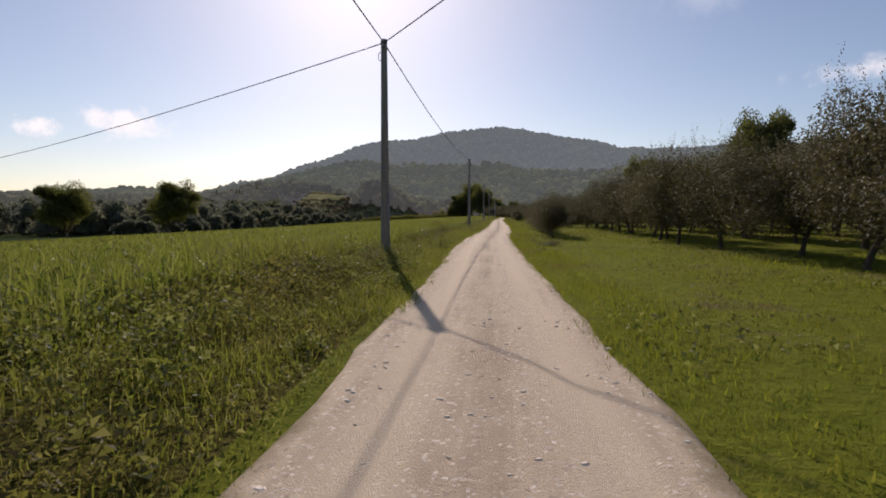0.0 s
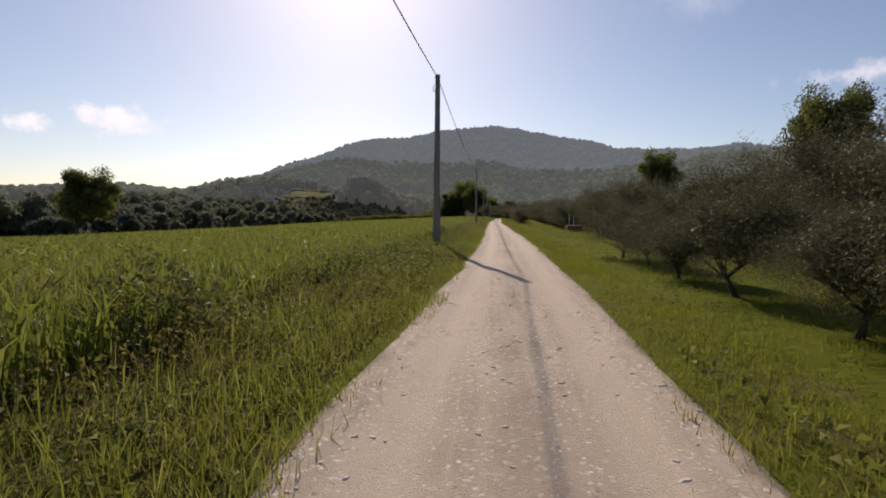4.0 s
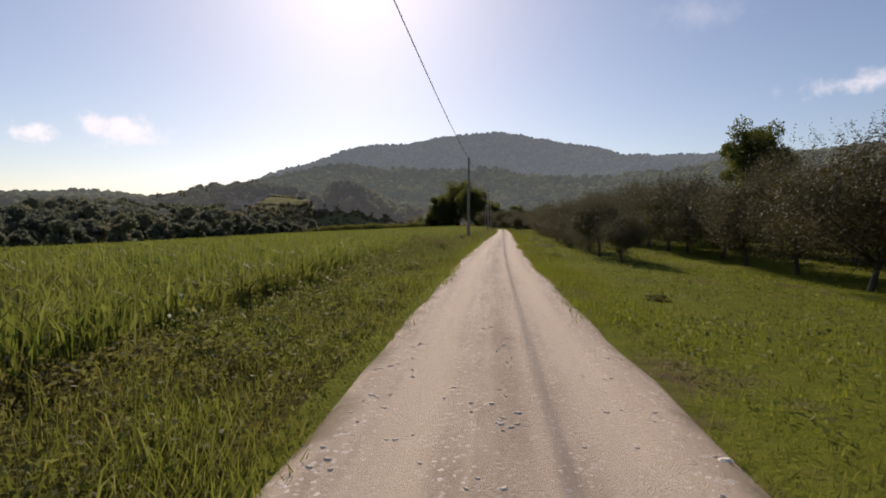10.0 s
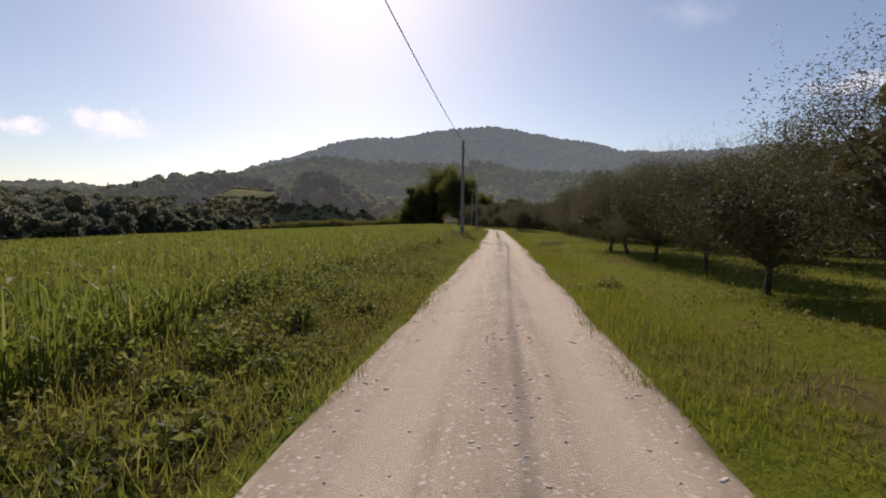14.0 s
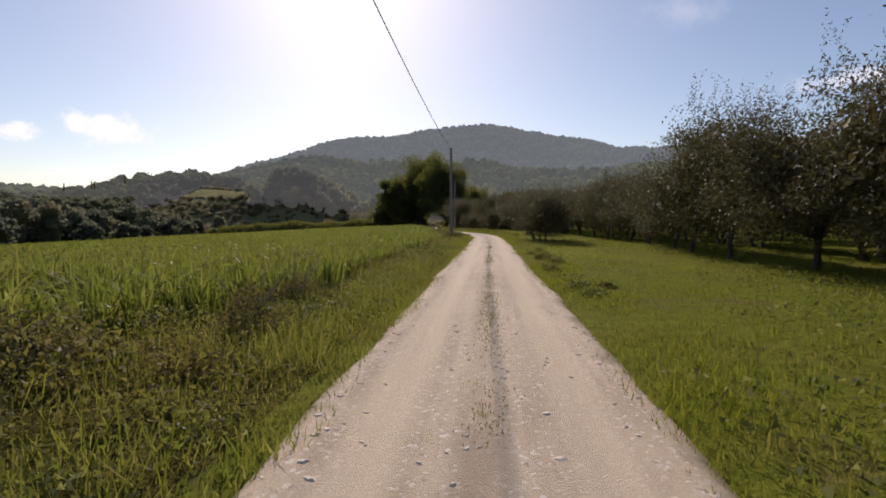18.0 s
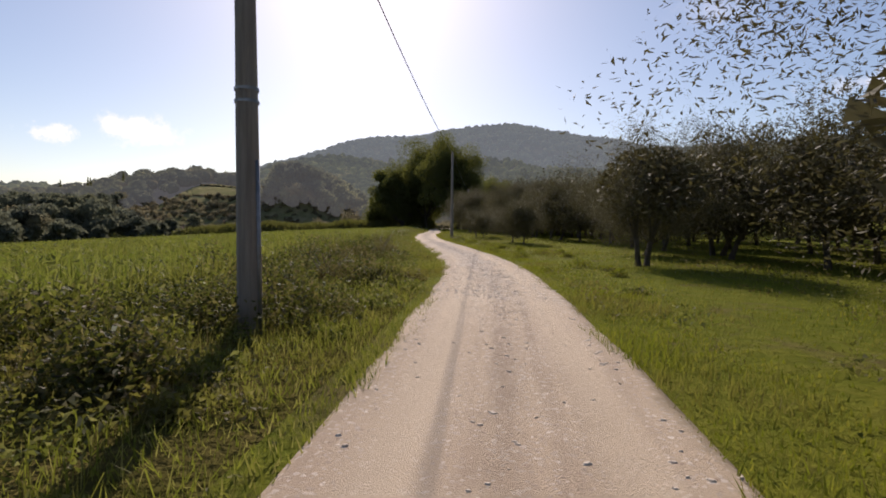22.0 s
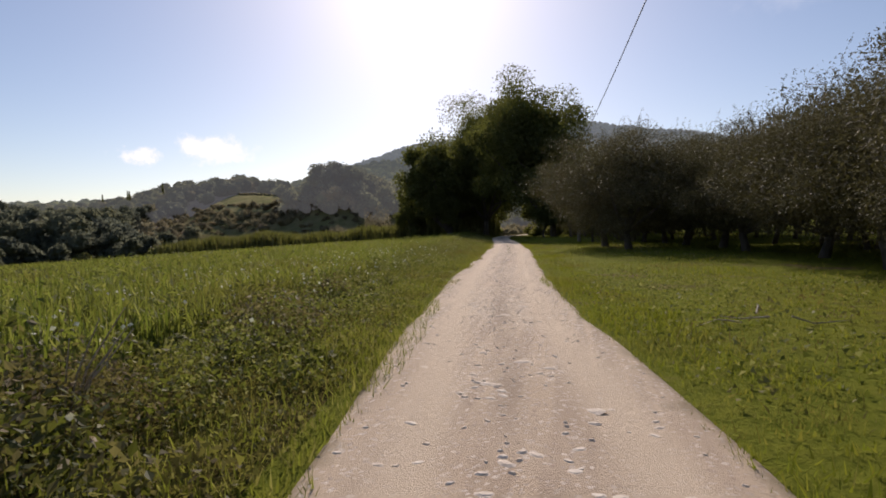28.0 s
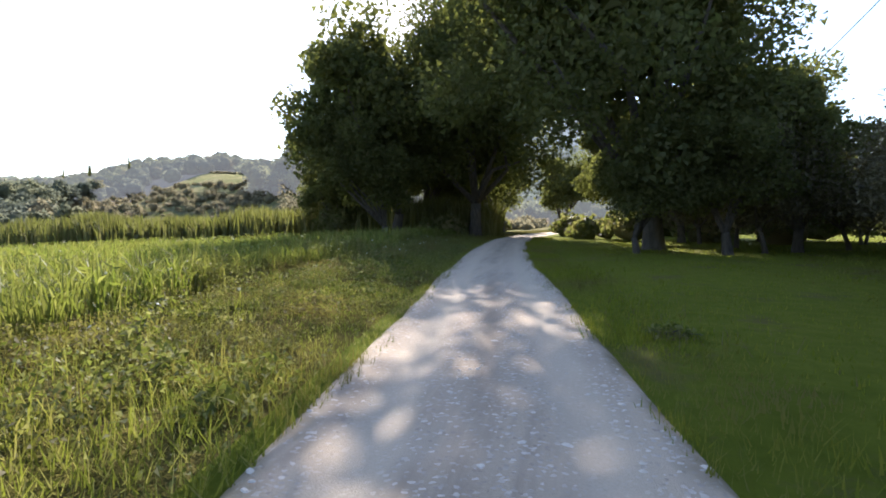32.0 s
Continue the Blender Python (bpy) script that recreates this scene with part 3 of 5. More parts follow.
tops = []
for px, py, tall in POLES:
    tops.append(telephone_pole(px, py, tall, -0.3 if py > 330 else random.uniform(-0.06, 0.06)))
order = [8, 0, 1, 2, 3, 4, 5, 6, 7, 10]
spans = [(order[i], order[i + 1], 0.55) for i in range(len(order) - 1)] + [(0, 9, 0.8), (0, 11, 0.5)]
for a, b, sag in spans:
    A, B = np.array(tops[a]) - [0, 0, 0.1], np.array(tops[b]) - [0, 0, 0.1]
    u = np.linspace(0, 1, 25)[:, None]
    line = A + (B - A) * u - np.array([0, 0, 4 * sag]) * u * (1 - u)
    V, F = tube(line, [0.018] * 25, 6)
    tagged(link_mesh("overhead_cable", V, F, M["cable"], smooth=True), "thin black telephone cable sagging between two poles", "cable", "telephone cables")


# ---- trees ----
def ico(level):
    bm = bmesh.new()
    bmesh.ops.create_icosphere(bm, subdivisions=level, radius=1)
    v = np.array([q.co[:] for q in bm.verts])
    f = np.array([[q.index for q in t.verts] for t in bm.faces])
    bm.free()
    return v, f


ICO1, ICO2 = ico(1), ico(2)

def crown_points(rng, centre, radii, clumps, per, spread, hollow=0.3, flat=0.0):
    """Leaf centres on the skins of many rounded lobes that make up an uneven crown."""
    d = rng.normal(size=(clumps, 3))
    d /= np.linalg.norm(d, axis=1)[:, None]
    d[:, 2] = np.where(d[:, 2] < -0.35 + flat, -d[:, 2] * 0.5, d[:, 2])
    r = rng.uniform(hollow, 1.0, clumps) ** 0.7
    s_ = spread * rng.uniform(0.6, 1.35, clumps)
    c = np.array(centre) + d * r[:, None] * (np.array(radii) - 0.5 * spread)
    q = rng.normal(size=(clumps * per, 3))
    q /= np.linalg.norm(q, axis=1)[:, None]
    q *= (rng.uniform(0.12, 1.0, clumps * per) ** 0.5 * rng.choice([0.95, 1.0, 1.0, 1.14], clumps * per))[:, None]
    p = np.repeat(c, per, 0) + q * np.repeat(s_, per)[:, None] * np.array([1, 1, 0.85])
    return c, p


def tree(name, seed, tall, radii, trunk_r, fork, clumps, per, spread, leaf, mat, label, category, twigs=0, stems=1, narrow=0.42, core=1, low=0.0, cut=False, core_leaves=700, shift=(0, 0)):
    """A tapered trunk with limbs that reach into a crown of many leaf clumps."""
    rng = np.random.default_rng(seed)
    root = thing(name, (0, 0, 0), label, category)
    centre = np.array([rng.normal() * 0.1 * radii[0], rng.normal() * 0.1 * radii[1], tall - radii[2] * 0.95]) + [*shift, 0]
    c, p = crown_points(rng, centre, radii, clumps, per, spread, flat=low)
    wood = []
    for k in range(stems):
        a = rng.uniform(0, 6.28)
        off = 0.18 * (stems > 1)
        base = np.array([math.cos(a), math.sin(a), 0]) * off
        bend = np.array([math.cos(a), math.sin(a), 0]) * fork * rng.uniform(0.12, 0.3)
        joint = base + bend + [0, 0, fork]
        wood.append(tube([base + [0, 0, -0.3], base * 1.0 + [0, 0, 0.12], base + bend * 0.4 + [0, 0, fork * 0.5], joint],
                         (trunk_r * 1.5, trunk_r * 1.12, trunk_r * 0.9, trunk_r * 0.8), 9))
        far = c[rng.choice(len(c), min(len(c), 7 if stems == 1 else 4), False)]
        for q in far:
            mid = joint + (q - joint) * 0.5 + rng.normal(size=3) * 0.12 * radii[0] * [1, 1, 0.3]
            wood.append(tube([joint - [0, 0, 0.1], mid, q], (trunk_r * 0.55, trunk_r * 0.3, trunk_r * 0.08), 6))
    V, F = joined(wood)
    link_mesh("trunk", V, F, M["bark"], root, "grey-brown furrowed bark", True)
    V, F = leaf_cards(rng, p, np.full(len(p), leaf), narrow, 0.0, cut)
    # the dark inside of the crown: larger leaves packed round the limbs
    for q in range(core):
        o = rng.normal(size=(core_leaves, 3))
        o *= (rng.uniform(0, 1, core_leaves) ** 0.4 / np.linalg.norm(o, axis=1))[:, None]
        V, F = joined([(V, F), leaf_cards(rng, centre + o * np.array(radii) * 0.56, np.full(core_leaves, max(leaf * 2.4, 0.15)), 0.6, 0.0, True)])
    if twigs:
        # upright shoots above the crown
        base = p[np.argsort(-p[:, 2])[:len(p) // 12]][rng.choice(len(p) // 12, twigs, False)]
        ups = []
        for q in base:
            h = rng.uniform(0.4, 1.0)
            t_ = np.linspace(0, 1, 34)[:, None]
            ups.append(q + np.array([rng.normal() * 0.15, rng.normal() * 0.15, h]) * t_ + rng.normal(size=(34, 3)) * 0.03)
        v2, f2 = leaf_cards(rng, np.concatenate(ups), np.full(34 * len(ups), leaf * 0.7), narrow, 0.0, cut)
        V, F = joined([(V, F), (v2, f2)])
    link_mesh("crown", V, F, mat, root, "crown of many small leaves")
    return root


# the olive grove on the right of the road: (start, end of the stretch, distance of its first row from the middle of the road)
def olive_kind(k, fine, close=False):
    tall, wide = (3.9, 4.1, 3.8, 4.3, 4.1, 3.8)[k], (2.15, 2.35, 2.1, 2.2, 2.4, 2.0)[k]
    clumps, per, spread, leaf = (46, 370, 0.62, 0.085) if fine else (30, 150, 0.72, 0.17)
    if close:
        clumps, per, spread, leaf = 62, 820, 0.6, 0.048
    return tree("olive_tree", 40 + k + 10 * fine, tall, (wide * 1.0, wide * 0.95, tall * 0.475), 0.07, 0.8, clumps, per, spread, leaf, M["olive"],
                "silvery dark-green olive tree standing in mown grass", "tree", 26 if fine else 8, 2 if k in (1, 4) else 1, 0.27 if close else 0.36, 1, -0.7, True, 3600 if close else 900 if fine else 300)


olive_kinds = [olive_kind(k, False) for k in range(6)] + [olive_kind(k, True) for k in range(6)]
for seed in (71, 72):
    olive_kinds.append(tree("olive_tree", seed, 8.4, (4.8, 4.6, 4.15), 0.2, 1.2, 120, 560, 1.05, 0.105, M["olive"], "tall unpruned olive tree with a broad dense crown", "tree", 40, 1, 0.36, 1, -0.62, True, 2500))
olive_kinds += [olive_kind(k, True, True) for k in range(4)]
# rows of trees along the road: start, end, distance from the middle of the road, spacing, height
FRONT = [(31.4, 50, 3.95, 2.75, 2.75), (57, 62, 8.3, 4.0, 4.4), (124.8, 149, 4.9, 3.1, 3.3), (150.8, 162, 5.7, 3.6, 3.4), (162.5, 187, 5.5, 4.0, 4.7), (234.5, 241, 3.85, 2.9, 5.0), (255.7, 257, 5.6, 9, 5.9), (261.2, 262, 8.4, 9, 4.4), (272.6, 278, 6.0, 3.6, 4.5),
         (284, 291, 5.2, 4.4, 3.5), (296.6, 299, 7.0, 4, 4.2), (322.3, 323, 6.6, 9, 8.3), (318.4, 319, 7.2, 9, 7.6)]
MAIN = [(9, 29, 9.2, 3.8, 4.1), (29, 56, 9.8, 3.8, 3.9), (62, 82, 9.0, 3.8, 4.1), (91.5, 112, 9.7, 3.0, 3.8), (112, 135, 11.4, 3.8, 4.2), (135, 200, 10.3, 3.9, 4.3), (200.5, 226, 9.3, 3.9, 5.2), (226, 234, 9.3, 3.9, 3.9),
        (234, 262, 10.4, 4.0, 5.0), (262, 300, 11.6, 4.0, 5.0), (300, 345, 11.5, 4.4, 7.0), (345, 374, 12.0, 4.6, 5.6)]
rng = np.random.default_rng(7)
used = set()
back = []


def olive(x, y, tall, fine, close=False):
    """One more olive of that height, unless a pole or the well stands there."""
    if min(math.hypot(x - px, y - py) for px, py, _ in POLES) < 1.6 or math.hypot(x - 8.3, y - 86.3) < 2.6:
        return
    kind = int(rng.integers(0, 6)) + (6 if fine else 0)
    if close:
        kind = 14 + kind % 4
    if fine and tall > 6.5:
        kind = 12 + kind % 2
        tall *= 4.0 / 8.4
    up = tall / 4.0 * rng.uniform(0.92, 1.1)
    side = (0.25 + 0.85 * tall / 4.0) * rng.uniform(0.92, 1.08)
    m = pose(x, y, float(land(x, y)) - 0.05, 0, 0, rng.uniform(0, 360)) @ Matrix.Diagonal((side, side, up, 1))
    if kind not in used:
        used.add(kind)
        tagged(olive_kinds[kind], group="olive trees in rows")
        olive_kinds[kind].matrix_basis = m
    else:
        copy_thing(olive_kinds[kind], m)


for a, b, off, gap, tall in FRONT:
    y = a
    while y < b:
        olive(float(road_x(y)) + off + rng.normal() * 0.15, y, tall, True, True)
        y += gap * rng.uniform(0.92, 1.08)
for row in range(8):
    for a, b, off, gap, tall in MAIN:
        y = a + rng.uniform(0, 1.5) * (row > 0)
        while y < b:
            x, yy = float(road_x(y)) + off + row * 4.7 + rng.normal() * 0.3, y + rng.normal() * 0.3
            if row > 2:
                back.append((x, yy, tall / 4.4))
            elif rng.uniform() > 0.04:
                olive(x, yy, tall, row == 0)
            y += gap * rng.uniform(0.9, 1.1) + 0.3 * (row > 1)
# an unpruned olive beside the last pole, and a dark bushy one before it
for x, y, turn, wide, tall in ((-3.9, 334.2, 40, 0.56, 0.8), (-0.5, 351, 150, 0.8, 0.95)):
    copy_thing(olive_kinds[12], pose(x, y, float(land(x, y)) - 0.05, 0, 0, turn) @ Matrix.Diagonal((wide, wide, tall, 1)))
pieces = []
for x, y, size in back:
    z = float(land(x, y))
    pieces.append(tube([(x, y, z - 0.2), (x + 0.1, y, z + 0.8), (x + 0.2, y + 0.1, z + 1.8)], (0.16, 0.13, 0.1), 6))
V, F = joined(pieces)
tagged(link_mesh("grove_trunks", V, F, M["bark"]), "dark trunks deep inside the olive grove", "trees", kind="stuff")
pieces = []
for x, y, size in back:
    z = float(land(x, y))
    c_, p_ = crown_points(rng, (x, y, z + 2.6 * size), (2.4 * size, 2.4 * size, 2.1 * size), 16, 34, 0.95)
    pieces.append(leaf_cards(rng, p_, np.full(len(p_), 0.5), 0.5, 0.0, True))
V, F = joined(pieces)
tagged(link_mesh("grove_crowns", V, F, M["olive"]), "dark crowns deep inside the olive grove", "trees", kind="stuff")

# single oaks
oak_l = tree("oak_tree", 11, 26.5, (11.6, 10.5, 13.0), 0.55, 3.0, 96, 760, 2.9, 0.34, M["oak"], "huge spreading oak at the end of the track", "tree", 0, 1, 0.6, 1, -0.5, True, 4000, (0.5, -1.0))
oak_l.matrix_basis = pose(-20.6, 379, float(land(-20.6, 379)))
oak_r = tree("oak_tree", 12, 23.5, (9.4, 8.4, 11.4), 0.5, 2.4, 78, 900, 2.5, 0.30, M["oak"], "tall dark oak overhanging the gravel track", "tree", 0, 1, 0.6, 1, -0.55, True, 4000, (-3.0, -2.0))
oak_r.matrix_basis = pose(-8.0, 361.5, float(land(-8.0, 361.5)))
oak_m = tree("oak_tree", 13, 15, (6.8, 6.3, 6.9), 0.38, 1.8, 46, 520, 1.9, 0.38, M["oak"], "broad dark-green field oak with a round crown", "tree", 0, 1, 0.6, 1, -0.45, True, 1200)
for k, (x, y, s_) in enumerate(((-124, 131, 1.15), (-100, 142, 1.0), (-112, 156, 0.9), (73, 143, 1.25), (69, 237, 1.2), (2, 378, 0.85), (-26.5, 374.5, 1.06), (-6, 394, 0.9), (10, 368, 0.7), (-27, 384, 1.15), (-34, 384, 0.6), (-5, 371, 0.6), (-24, 386, 0.7), (-21.5, 401, 0.75), (-6, 399, 0.8), (-15, 426, 0.8), (-3, 416, 0.7), (-9.2, 357.5, 0.36), (-5.6, 358, 0.5), (-2.0, 361, 0.55), (-25.5, 369.5, 0.6), (-34, 380, 0.5))):
    m = pose(x, y, float(land(x, y)) - 0.1, 0, 0, 47 * k) @ Matrix.Diagonal((s_, s_, s_ * (1.25 if x > 50 else 1.0), 1))
    if k:
        copy_thing(oak_m, m)
    else:
        oak_m.matrix_basis = m
for o in [o for o in scene.objects if o.name.startswith("oak_tree")]:
    tagged(o, group="oak trees")


# ---- woods on the slopes and in the valley ----


def canopy(name, rng, places, sizes, base, leaves, leaf, mat, label, lumps=1, stack=0.0, shrink=0.85):
    """Far trees: uneven lumps with loose leaf clumps on their skin, joined into one stretch of wood."""
    pieces = []
    bv, bf = base
    for (x, y, z), r in zip(places, sizes):
        for q in range(lumps):
            o = rng.normal(size=3) * [0.45, 0.45, 0.2] * r * (q > 0) + [0, 0, 0.75 * r * q * stack]
            rr = r * rng.uniform(0.6, 1.0) if q else r
            v = bv * (1 + 0.13 * rng.normal(size=(len(bv), 1))) * [rr * shrink, rr * shrink, rr * shrink * rng.uniform(0.8, 1.25)] + [x, y, z + rr * 0.7] + o
            pieces.append((v, bf))
            if leaves:
                d_ = rng.normal(size=(leaves, 3))
                d_ /= np.linalg.norm(d_, axis=1)[:, None]
                d_[:, 2] = np.abs(d_[:, 2]) - 0.25
                c_ = d_ * rr * rng.uniform(0.7, 1.15, leaves)[:, None] + [x, y, z + rr * 0.7] + o
                pieces.append(leaf_cards(rng, c_, np.full(leaves, leaf), 0.8, 0.0, True))
    V, F = joined(pieces)
    return tagged(link_mesh(name, V, F, mat, smooth=True), label, "trees", kind="stuff")


rng = np.random.default_rng(21)
P, S = [], []
while len(P) < 11500:
    az = rng.uniform(-62, 62)
    ridge = float(np.interp(az, SK[:, 0], SK[:, 2]))
    r = ridge * rng.uniform(0.19, 1.05) ** 0.8
    x, y = r * math.sin(radians(az)), EYE_Y + r * math.cos(radians(az))
    if y < 430 or abs(x) < 12 and y < 520:
        continue
    if -232 < x < -160 - 0.12 * (y - 520) and 518 < y < 614 and rng.uniform() > 0.05:
        continue  # the open field on the slope
    if -236 < x < -22 and y < 552:
        continue  # scrub stands here
    if abs(x - 10) < 16 and 520 < y < 585:
        continue
    if value_noise(x / 70, y / 70, 5) < -0.9 and r < 0.6 * ridge:
        continue
    P.append((x, y, float(land(x, y)) - 1))
    S.append(rng.uniform(4.2, 7.4) * (0.85 + 0.4 * r / 1000))
P, S = np.array(P), np.array(S)
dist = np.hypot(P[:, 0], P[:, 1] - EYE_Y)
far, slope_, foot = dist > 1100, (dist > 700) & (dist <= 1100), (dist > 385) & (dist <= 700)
# these three woods use the leaves with haze put in as emission
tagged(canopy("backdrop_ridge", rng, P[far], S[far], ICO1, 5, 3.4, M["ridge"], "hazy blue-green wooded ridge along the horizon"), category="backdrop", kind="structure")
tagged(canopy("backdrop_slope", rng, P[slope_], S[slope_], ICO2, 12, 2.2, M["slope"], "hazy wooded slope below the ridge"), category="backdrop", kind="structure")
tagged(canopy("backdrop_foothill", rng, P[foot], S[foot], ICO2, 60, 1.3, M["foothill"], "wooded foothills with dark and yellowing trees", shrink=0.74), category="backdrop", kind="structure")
far = dist > 385
canopy("hill_woods", rng, P[~far], S[~far], ICO2, 46, 1.25, M["wood_far"], "mixed broadleaf woods on the lower slopes", lumps=2, stack=0.7)

# the wood along the foot of the valley, left of the field
P, S = [], []
for k in range(400):
    u, v = rng.uniform(0, 1), rng.uniform(0, 1) ** 1.6
    y = 165 + 340 * u
    x = -142 - 170 * v - 14 * math.sin(u * 9) - 90 * max(0.0, u - 0.8) / 0.2 * (1 - v)
    P.append((x, y, float(land(x, y)) - 0.8))
    S.append(rng.uniform(3.4, 5.4))
for k in range(70):
    x, y = -rng.uniform(232, 330), rng.uniform(470, 525)
    P.append((x, y, float(land(x, y)) - 0.8))
    S.append(rng.uniform(3.4, 5.0))
for k in range(90):
    x, y = rng.uniform(-140, -116), rng.uniform(170, 420)
    P.append((x, y, float(land(x, y)) - 0.8))
    S.append(rng.uniform(1.6, 3.4))
canopy("valley_trees", rng, P, S, ICO2, 170, 1.15, M["wood_far"], "line of dark broadleaf trees along the valley floor", lumps=3, stack=0.95, shrink=0.62)
P, S = [], []
# the spur's tall trees, and single ones round the pasture
for k in range(120):
    x, y = -132 + rng.normal() * 24, 560 + rng.normal() * 20
    if x < -160 or y < 528:
        continue
    P.append((x, y, float(land(x, y)) - 0.8))
    S.append(rng.uniform(4.2, 6.2))
for k in range(110):
    x, y = rng.uniform(-115, -22), rng.uniform(546, 590)
    P.append((x, y, float(land(x, y)) - 0.8))
    S.append(rng.uniform(2.8, 4.8))
# the spur's leaves hold the foothill's painted haze too
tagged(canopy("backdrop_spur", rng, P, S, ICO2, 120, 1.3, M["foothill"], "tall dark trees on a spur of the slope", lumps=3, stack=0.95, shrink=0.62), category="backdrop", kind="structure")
P, S = [], []
for k in range(1250):
    x, y = -rng.uniform(24, 235), rng.uniform(412, 556)
    P.append((x, y, float(land(x, y)) - 0.5))
    S.append(rng.uniform(0.9, 2.4) * (1.3 if y > 500 else 1.0) * (1.0 if value_noise(x / 22, y / 22, 8) > -0.2 else 0.55))
canopy("slope_scrub", rng, P, S, ICO2, 90, 0.55, M["scrub"], "brownish scrub on the foot of the slope", lumps=2, stack=0.3, shrink=0.6)
# hedges that divide the pasture
for h in range(2):
    P, S = [], []
    for k in range(60):
        u = (k + rng.uniform(0, 1)) / 60
        x, y = -228 + 62 * u, (562 - 10 * u if h else 590 - 16 * u) + rng.normal() * 0.7
        P.append((x, y, float(land(x, y)) - 0.5))
        S.append(rng.uniform(0.7, 1.15))
    canopy("pasture_hedge", rng, P, S, ICO2, 30, 0.45, M["scrub"], "low dark hedge across the dry pasture", lumps=1, shrink=0.7)
# single trees that stand out against the slope
# their foothill leaves glow faintly in place of haze
for x, y, r in ((-240, 632, 4.2), (-246, 636, 3.4)):
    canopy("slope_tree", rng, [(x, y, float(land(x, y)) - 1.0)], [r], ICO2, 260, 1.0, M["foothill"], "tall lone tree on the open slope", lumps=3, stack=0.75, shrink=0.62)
for x, y in ((-322, 590), (-316, 586), (-300, 600), (-352, 596)):
    up = rng.uniform(0, 1, 520)
    slim = (0.95 * (1 - up) ** 0.7 + 0.1)[:, None]
    V, F = leaf_cards(rng, np.column_stack([rng.normal(size=(520, 2)) * 0.6 * slim + [x, y], float(land(x, y)) + 0.5 + 13.5 * up]), np.full(520, 0.9), 0.5)
    root = thing("cypress", (0, 0, 0), "narrow dark cypress on the skyline", "tree", "cypresses")
    link_mesh("crown", V, F, M["oak"], root)
    V, F = tube([(x, y, float(land(x, y)) - 0.5), (x, y, float(land(x, y)) + 8)], (0.3, 0.15), 6)
    link_mesh("trunk", V, F, M["bark"], root)

# ---- field margins: hedge and reeds at the far end of the crop ----
rng = np.random.default_rng(33)
k = 26000
u = rng.uniform(0, 1, k)
hx = -19.0 - u * 84
hy = 383 + 11 * u ** 2 - 4 * np.sin(u * 3.1) + rng.normal(size=k) * 1.6
hz = land(hx, hy)
V, F = blades(rng, np.column_stack([hx, hy]), hz, rng.uniform(2.2, 5.2, k) * (0.85 + 0.25 * value_noise(hx * 0.2, hy * 0.05, 61)), np.full(k, 0.15), 0.35)
tagged(link_mesh("reed_hedge", V, F, M["reed"]), "strip of tall yellowing reeds along the field edge", "reeds", kind="stuff")
P, S = [], []
for q in range(70):
    u = rng.uniform(0, 1)
    x, y = -22 - 110 * u, 392 + rng.uniform(0, 30)
    P.append((x, y, float(land(x, y)) - 0.5))
    S.append(rng.uniform(1.2, 2.6))
for x, y, r in ((-34, 379, 2.6), (-101, 392, 2.2), (-104, 394, 1.7), (-47, 382, 2.4), (-29, 386, 2.2)):
    P.append((x, y, float(land(x, y)) - 0.4))
    S.append(r)
for q in range(46):
    x, y = rng.uniform(-14, 34), rng.uniform(392, 424)
    if abs(x - road_x(y)) < 3:
        continue
    P.append((x, y, float(land(x, y)) - 0.4))
    S.append(rng.uniform(1.2, 2.4))
for x, y, r in ((-22.5, 377, 1.6), (-24, 381, 1.8), (-11.0, 377, 1.5), (-5.6, 390, 2.5), (-3.4, 392, 2.7), (-1.2, 389, 2.4), (0.8, 393, 2.5), (-8.0, 374, 1.9), (-3.5, 372, 1.8), (0.5, 370, 2.0), (4, 374, 2.2), (8, 371, 2.0), (-12.3, 384, 1.8)):
    P.append((x, y, float(land(x, y)) - 0.4))
    S.append(r)
canopy("hedge_shrubs", rng, P, S, ICO2, 260, 0.42, M["hedge"], "dense dark shrubs behind the reeds", lumps=2, shrink=0.6)

# ---- the crop left of the road ----
rng = np.random.default_rng(5)


def crop_edge(y):
    """Distance of the crop's edge from the middle of the road."""
    return np.interp(y, [0, 187, 193, 204, 210, 230, 243, 257, 275, 295, 322, 380], [4.2, 4.0, 5.3, 5.0, 3.4, 3.3, 5.7, 5.9, 4.6, 4.2, 5.4, 5.6]) + 0.4 * value_noise(y * 0.06, 0, 8) + 0.35 * value_noise(y * 0.3, 0, 12)


def crop_stand(k, d0, d1, power, leaf_w, per, tall0, tall1, bent=True):
    y = rng.uniform(-4, 376, k)
    d_ = d0 + (d1 - d0) * rng.uniform(0, 1, k) ** power
    d_ = np.round(d_ / 0.45) * 0.45 + rng.normal(size=k) * 0.06 + crop_edge(y)
    x = road_x(y) - d_
    tall = rng.uniform(tall0, tall1, k) * np.where(y > 235, 1.1, 1.0) * (0.9 + 0.25 * value_noise(x * 0.12, y * 0.12, 14))
    xy = np.repeat(np.column_stack([x, y]), per, 0) + rng.normal(size=(k * per, 2)) * 0.07
    z = np.repeat(land(x, y), per)
    return blades(rng, xy, z, np.repeat(tall, per) * rng.uniform(0.55, 1.1, k * per), np.full(k * per, leaf_w) * rng.uniform(0.6, 1.2, k * per), 0.7, bent)


